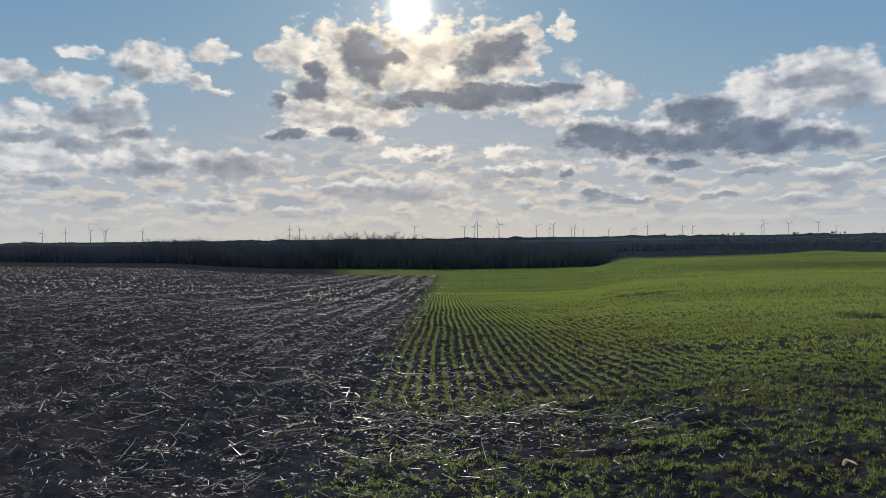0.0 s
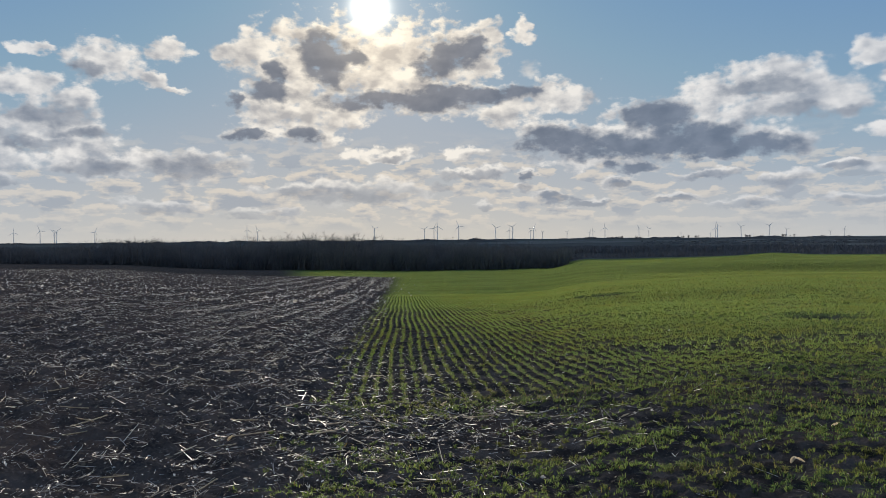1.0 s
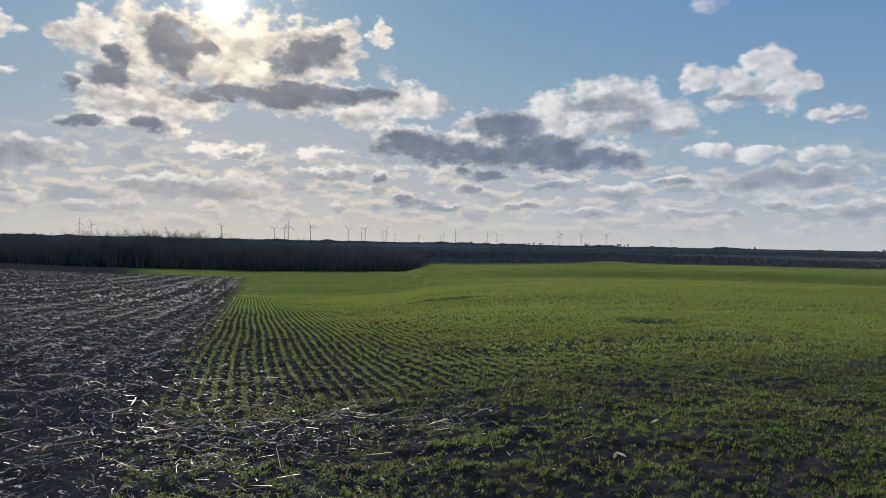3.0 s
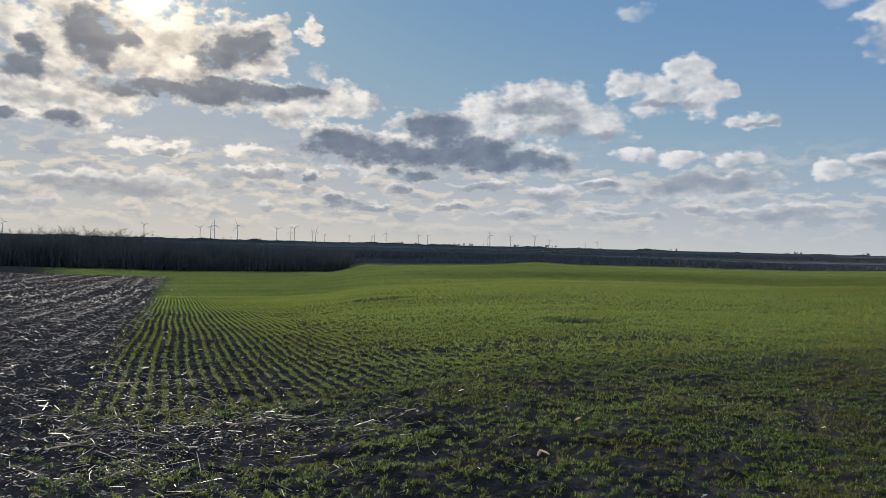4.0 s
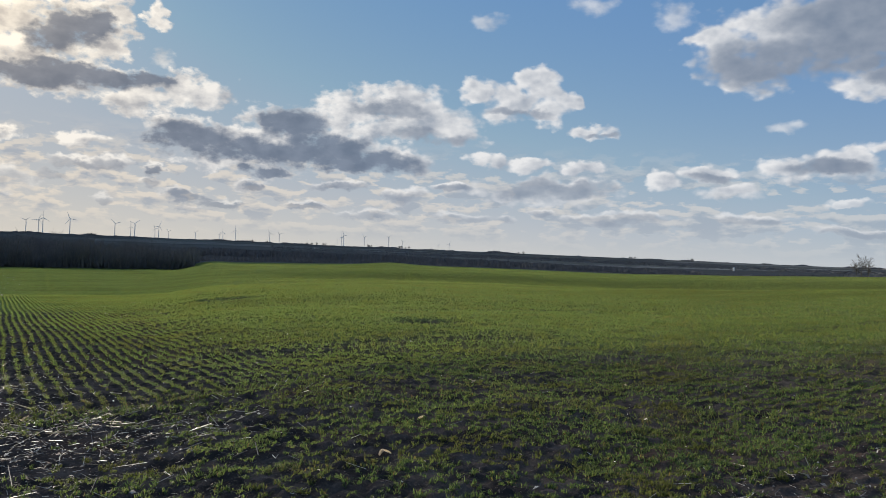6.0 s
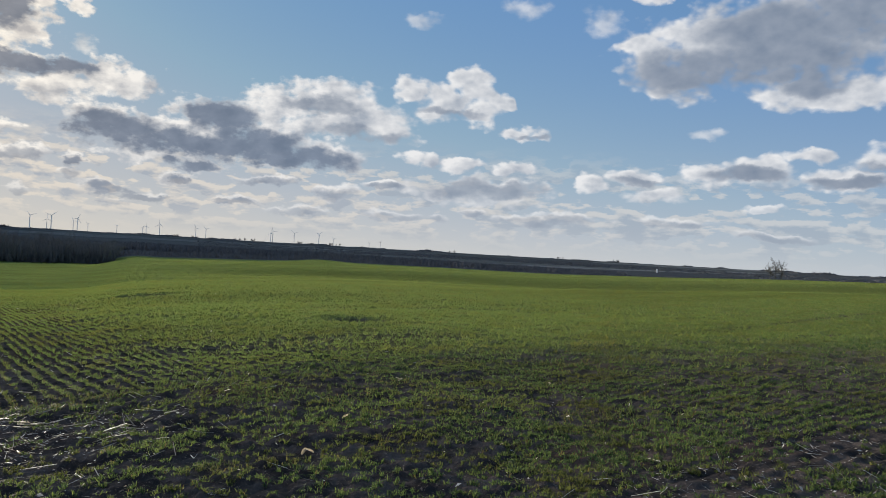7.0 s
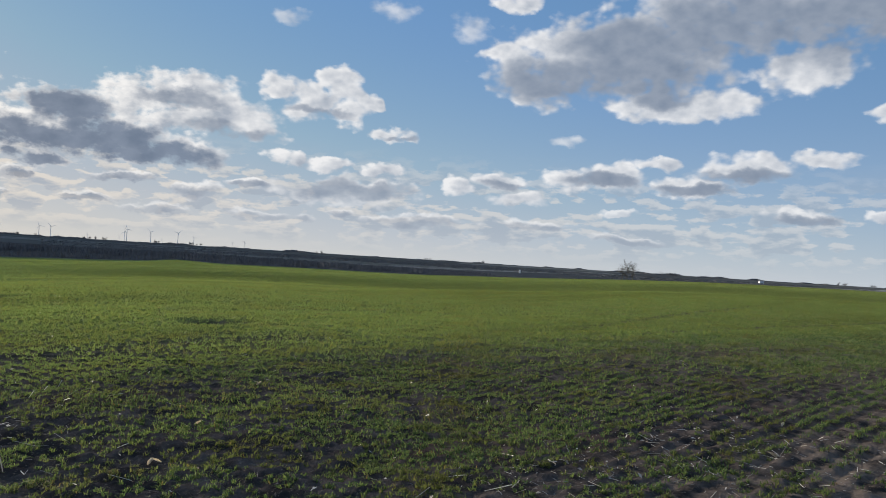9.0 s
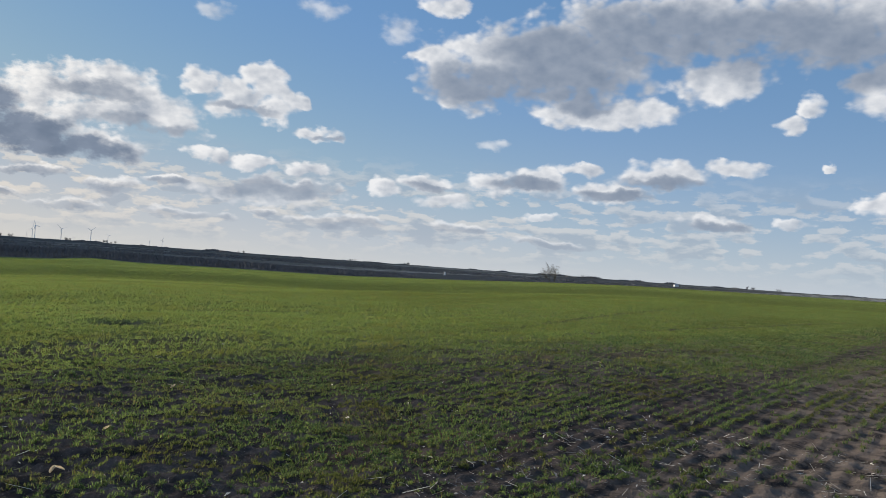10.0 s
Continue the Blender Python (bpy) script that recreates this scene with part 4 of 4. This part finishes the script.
def thicket(name, label, count, az0, az1, r0, r1, tall, wide, seed):
    """Brush as many upright sprays of thin twigs."""
    g = np.random.default_rng(seed)
    az, r = g.uniform(az0, az1, count), g.uniform(r0, r1, count)
    x, y = r * np.sin(np.radians(az)), r * np.cos(np.radians(az))
    clump = 0.65 + 0.7 * (fbm(x / 9, y / 9, 3, seed) - 0.5)
    h = tall(az, r) * clump * g.uniform(0.5, 1.15, count)
    foot = np.stack([x, y, land(x, y) - 0.2], 1)
    lean = np.stack([g.normal(0, 0.25, count), g.normal(0, 0.25, count), np.ones(count)], 1)
    start = foot + lean * (h * g.uniform(0, 0.45, count))[:, None]
    tip = foot + lean * h[:, None] + np.stack([g.normal(0, 0.4, count), g.normal(0, 0.4, count), 0 * h], 1)
    turn = g.uniform(0, 2 * np.pi, count)
    side = np.stack([np.cos(turn), np.sin(turn), 0 * turn], 1) * (wide * g.uniform(0.5, 2.0, count) * (r / 230))[:, None]
    v = np.stack([start - side, start + side, tip], 1).reshape(-1, 3)
    me = fill_mesh(name, v, np.arange(3 * count).reshape(-1, 3))
    me.materials.append(M_BRUSH)
    tagged(new(name, me), label, "brush", kind="stuff")


def build_trees():
    build_wood()
    # single trees standing along the wood's front
    front = [tree_thing(9.0, 3.4, 60 + k, "bare grey deciduous tree at the wood's edge", "trees at the wood's edge") for k in range(4)]
    g = random.Random(9)
    for k in range(34):
        az = -36 + k * 1.42 + g.uniform(-0.4, 0.4)
        r = g.uniform(214, 219)
        h = float(wood_height(az, r)) * g.uniform(0.72, 0.96) / 9.0
        m = pose(*at(az, r), 0, 0, g.uniform(0, 360)) @ Matrix.Scale(h, 4)
        if k < 4:
            front[k].matrix_world = m
        else:
            copy_thing(front[k % 4], m).matrix_basis = m
    # brush along the valley right of the wood, thinning towards the plain
    thicket("hedgerow", "dark leafless hedgerow brush along the valley floor", 34000, 12.0, 50.0, 470, 640,
            lambda a, r: 5.6 - 2.2 * ease(a, 25, 50), 0.28, 17)
    thicket("hedgerow", "low leafless brush at the end of the green field", 16000, 11.0, 60.0, 250, 330,
            lambda a, r: 3.0 - 1.6 * ease(a, 18, 45), 0.14, 19)
    thicket("hedgerow", "thin dark hedge line across far farmland", 7000, 18.0, 92.0, 1000, 1500,
            lambda a, r: 1.6 + 0 * a, 0.4, 23)
    thicket("hedgerow", "dark bushes and scrub along the far skyline", 16000, -34.0, 84.0, 2050, 2450,
            lambda a, r: 9.0 * np.clip(1.9 * (fbm(a * 0.9, a * 0, 3, 29) - 0.38), 0.05, 1), 0.5, 29)
    lone = tagged(new("bare_tree"), "lone bare tree with several stems beyond the green field", "tree")
    stems_ = [twig_tree(h, 1.9, 91 + k, 14, 9, 12, 0.18) for k, h in enumerate((5.6, 5.0, 4.5))]
    feet = ((0, 0, 0), (1.5, -0.9, 0), (-1.4, 0.8, 0))
    for st, f in zip(stems_, feet):
        for name, (v, t) in zip(("trunk", "crown"), st):
            me = fill_mesh(name, v + np.array(f), t)
            me.materials.append(M_BARK)
            new(name, me).parent = lone
    lone.matrix_world = pose(*at(60.2, 224, -0.1))
    # clumps on the far rise
    far = [tree_thing(9.0, 6.0, 120 + k, "distant dark bare tree on the horizon", "trees on the horizon", limbs=12, forks=6, twigs=9, thick=0.9) for k in range(3)]
    spots = []
    for az, n, wide in ((-29.5, 4, 1.0), (-19.2, 7, 1.4), (5.6, 4, 0.7), (16.4, 4, 0.5), (17.8, 3, 0.5), (20.9, 5, 0.8), (22.0, 3, 0.6),
                        (25.4, 4, 0.8), (27.9, 5, 0.8), (36.8, 3, 0.5), (45.2, 5, 0.9), (49.2, 5, 0.8), (63.0, 4, 1.0),
                        (74.5, 4, 0.8), (76.2, 4, 0.5)):
        spots += [(az + g.uniform(-0.5, 0.5) * wide, g.uniform(1900, 2300), g.uniform(0.45, 0.8)) for _ in range(n)]
    for k, (az, r, s) in enumerate(spots):
        m = pose(*at(az, r), 0, 0, g.uniform(0, 360)) @ Matrix.Scale(s, 4)
        if k < 3:
            far[k].matrix_world = m
        else:
            copy_thing(far[k % 3], m).matrix_basis = m


# ---- wind turbines and far buildings ----
def blade_mesh(length):
    bm = bmesh.new()
    prev = None
    for t, chord, thick in ((0.0, 1.9, 1.7), (0.08, 2.2, 1.5), (0.22, 3.6, 0.9), (0.55, 2.2, 0.5), (0.85, 1.2, 0.28), (1.0, 0.35, 0.12)):
        z = t * length
        ring = [bm.verts.new(q) for q in ((-0.35 * chord, 0, z), (0.1 * chord, -0.5 * thick, z), (0.65 * chord, 0, z), (0.1 * chord, 0.5 * thick, z))]
        if prev:
            for k in range(4):
                bm.faces.new((prev[k], prev[(k + 1) % 4], ring[(k + 1) % 4], ring[k]))
        prev = ring
    bm.faces.new(prev)
    return bm


def turbine(angle):
    root = tagged(new("wind_turbine"), "white three-bladed wind turbine far off on the plain", "wind turbine", "wind turbines on the horizon")
    bm = bmesh.new()
    tube(bm, [(0, 0, -4), (0, 0, 25), (0, 0, 55), (0, 0, 79)], [2.7, 2.3, 1.9, 1.5], 12)
    part("tower", bm, M_TOWER, root)
    bm = bmesh.new()
    tube(bm, [(0, -3.2, 80.6), (0, -2.2, 80.8), (0, 4.5, 80.9), (0, 6.5, 80.7)], [1.5, 2.0, 2.0, 1.2], 8)
    part("nacelle", bm, M_TOWER, root)
    bm = bmesh.new()
    tube(bm, [(0, -5.6, 80.6), (0, -5.0, 80.6), (0, -3.2, 80.6)], [0.4, 1.4, 1.7], 10)
    hub = part("hub", bm, M_TOWER, root)
    for k in range(3):
        ob = part("blade", blade_mesh(40.0), M_TOWER, root)
        ob.matrix_local = pose(0, -4.4, 80.6, 0, angle + 120 * k, 0)
    return root


# compass direction and elevation of the hub
TURBINES_NEAR = [(-26.78, 0.77), (-25.24, 0.88), (-24.38, 0.75), (-24.27, 0.83), (-21.89, 0.78), (-11.6, 0.9), (-10.85, 0.85), (-2.14, 0.94), (1.66, 0.85), (2.4, 0.93), (2.66, 1.06), (4.3, 1.08), (7.13, 0.91), (8.41, 0.98), (10.01, 0.87), (15.32, 0.83), (23.26, 0.86), (24.84, 0.79), (26.67, 0.83)]
TURBINES_FAR = [(-28.18, 0.7), (8.15, 0.73), (9.76, 0.7), (10.68, 0.56), (12.51, 0.54), (14.19, 0.51), (14.43, 0.64), (17.79, 0.71), (18.49, 0.7), (20.76, 0.34), (22.78, 0.31), (23.11, 0.7), (25.59, 0.26), (27.77, 0.54), (30.48, 0.38), (31.33, 0.52)]


def build_turbines():
    forms = [turbine(a) for a in (0, 22, 47, 68, 95)]
    g = random.Random(12)
    for k, (az, el) in enumerate(TURBINES_NEAR + TURBINES_FAR):
        r = min(80.6 / math.tan(radians(max(el, 0.2))), 4600.0)
        x, y, z = at(az, r)
        s = (1.65 + r * math.tan(radians(el)) - z) / 80.6
        m = pose(x, y, z, 0, 0, 180 - az + g.uniform(-35, 35)) @ Matrix.Scale(s, 4)
        if k < 5:
            forms[k].matrix_world = m
        else:
            copy_thing(forms[k % 5], m).matrix_basis = m


def shed(az, r, length, depth, height, turn, label):
    root = tagged(new("farm_shed"), label, "shed", "far farm buildings")
    bm = bmesh.new()
    bmesh.ops.create_cube(bm, size=1, matrix=pose(0, 0, height / 2 - 0.3) @ Matrix.Diagonal((length, depth, height + 0.6, 1)))
    part("wall", bm, M_SHED, root)
    bm = bmesh.new()
    hl, hd, e = length / 2 + 0.3, depth / 2 + 0.4, height + 0.004
    v = [bm.verts.new(p) for p in ((-hl, -hd, e), (hl, -hd, e), (hl, hd, e), (-hl, hd, e), (-hl, 0, e + depth * 0.25), (hl, 0, e + depth * 0.25))]
    for f in ((0, 1, 5, 4), (2, 3, 4, 5), (0, 4, 3), (1, 2, 5), (0, 3, 2, 1)):
        bm.faces.new([v[i] for i in f])
    part("roof", bm, M_ROOF, root)
    root.matrix_world = pose(*at(az, r), 0, 0, turn - az)


STALK_SPOTS = [(1.17, 7.36, -86), (-1.33, 9.18, 40), (-0.48, 12.16, 1), (1.25, 8.55, -58), (-2.66, 12.37, 7), (0.45, 12.26, -45), (1.31, 8.59, -56), (-0.35, 11.91, -2), (1.33, 8.54, -59)]
HUSK_SPOTS = [(2.36, 7.79, 0), (0.54, 9.47, 37), (-1.62, 7.18, 74), (-0.34, 6.05, 111), (3.13, 5.75, 148), (4.18, 6.99, 5), (3.08, 5.73, 42), (13.17, 6.08, 79), (7.5, 2.45, 116), (6.01, 8.82, 153), (9.06, 2.93, 10), (8.17, 8, 47), (7.49, 2.48, 84), (13.3, 6.19, 121), (0.51, 9.41, 158), (6.02, 8.77, 15)]

build_ground()
build_trees()
build_turbines()
shed(52.18, 900, 1.8, 2.4, 3.6, 10, "small white farm building on far land")
shed(69.37, 1500, 8, 6, 3.5, 25, "low white farm building on far land")
build_cereal()
build_straw()
build_stalks()
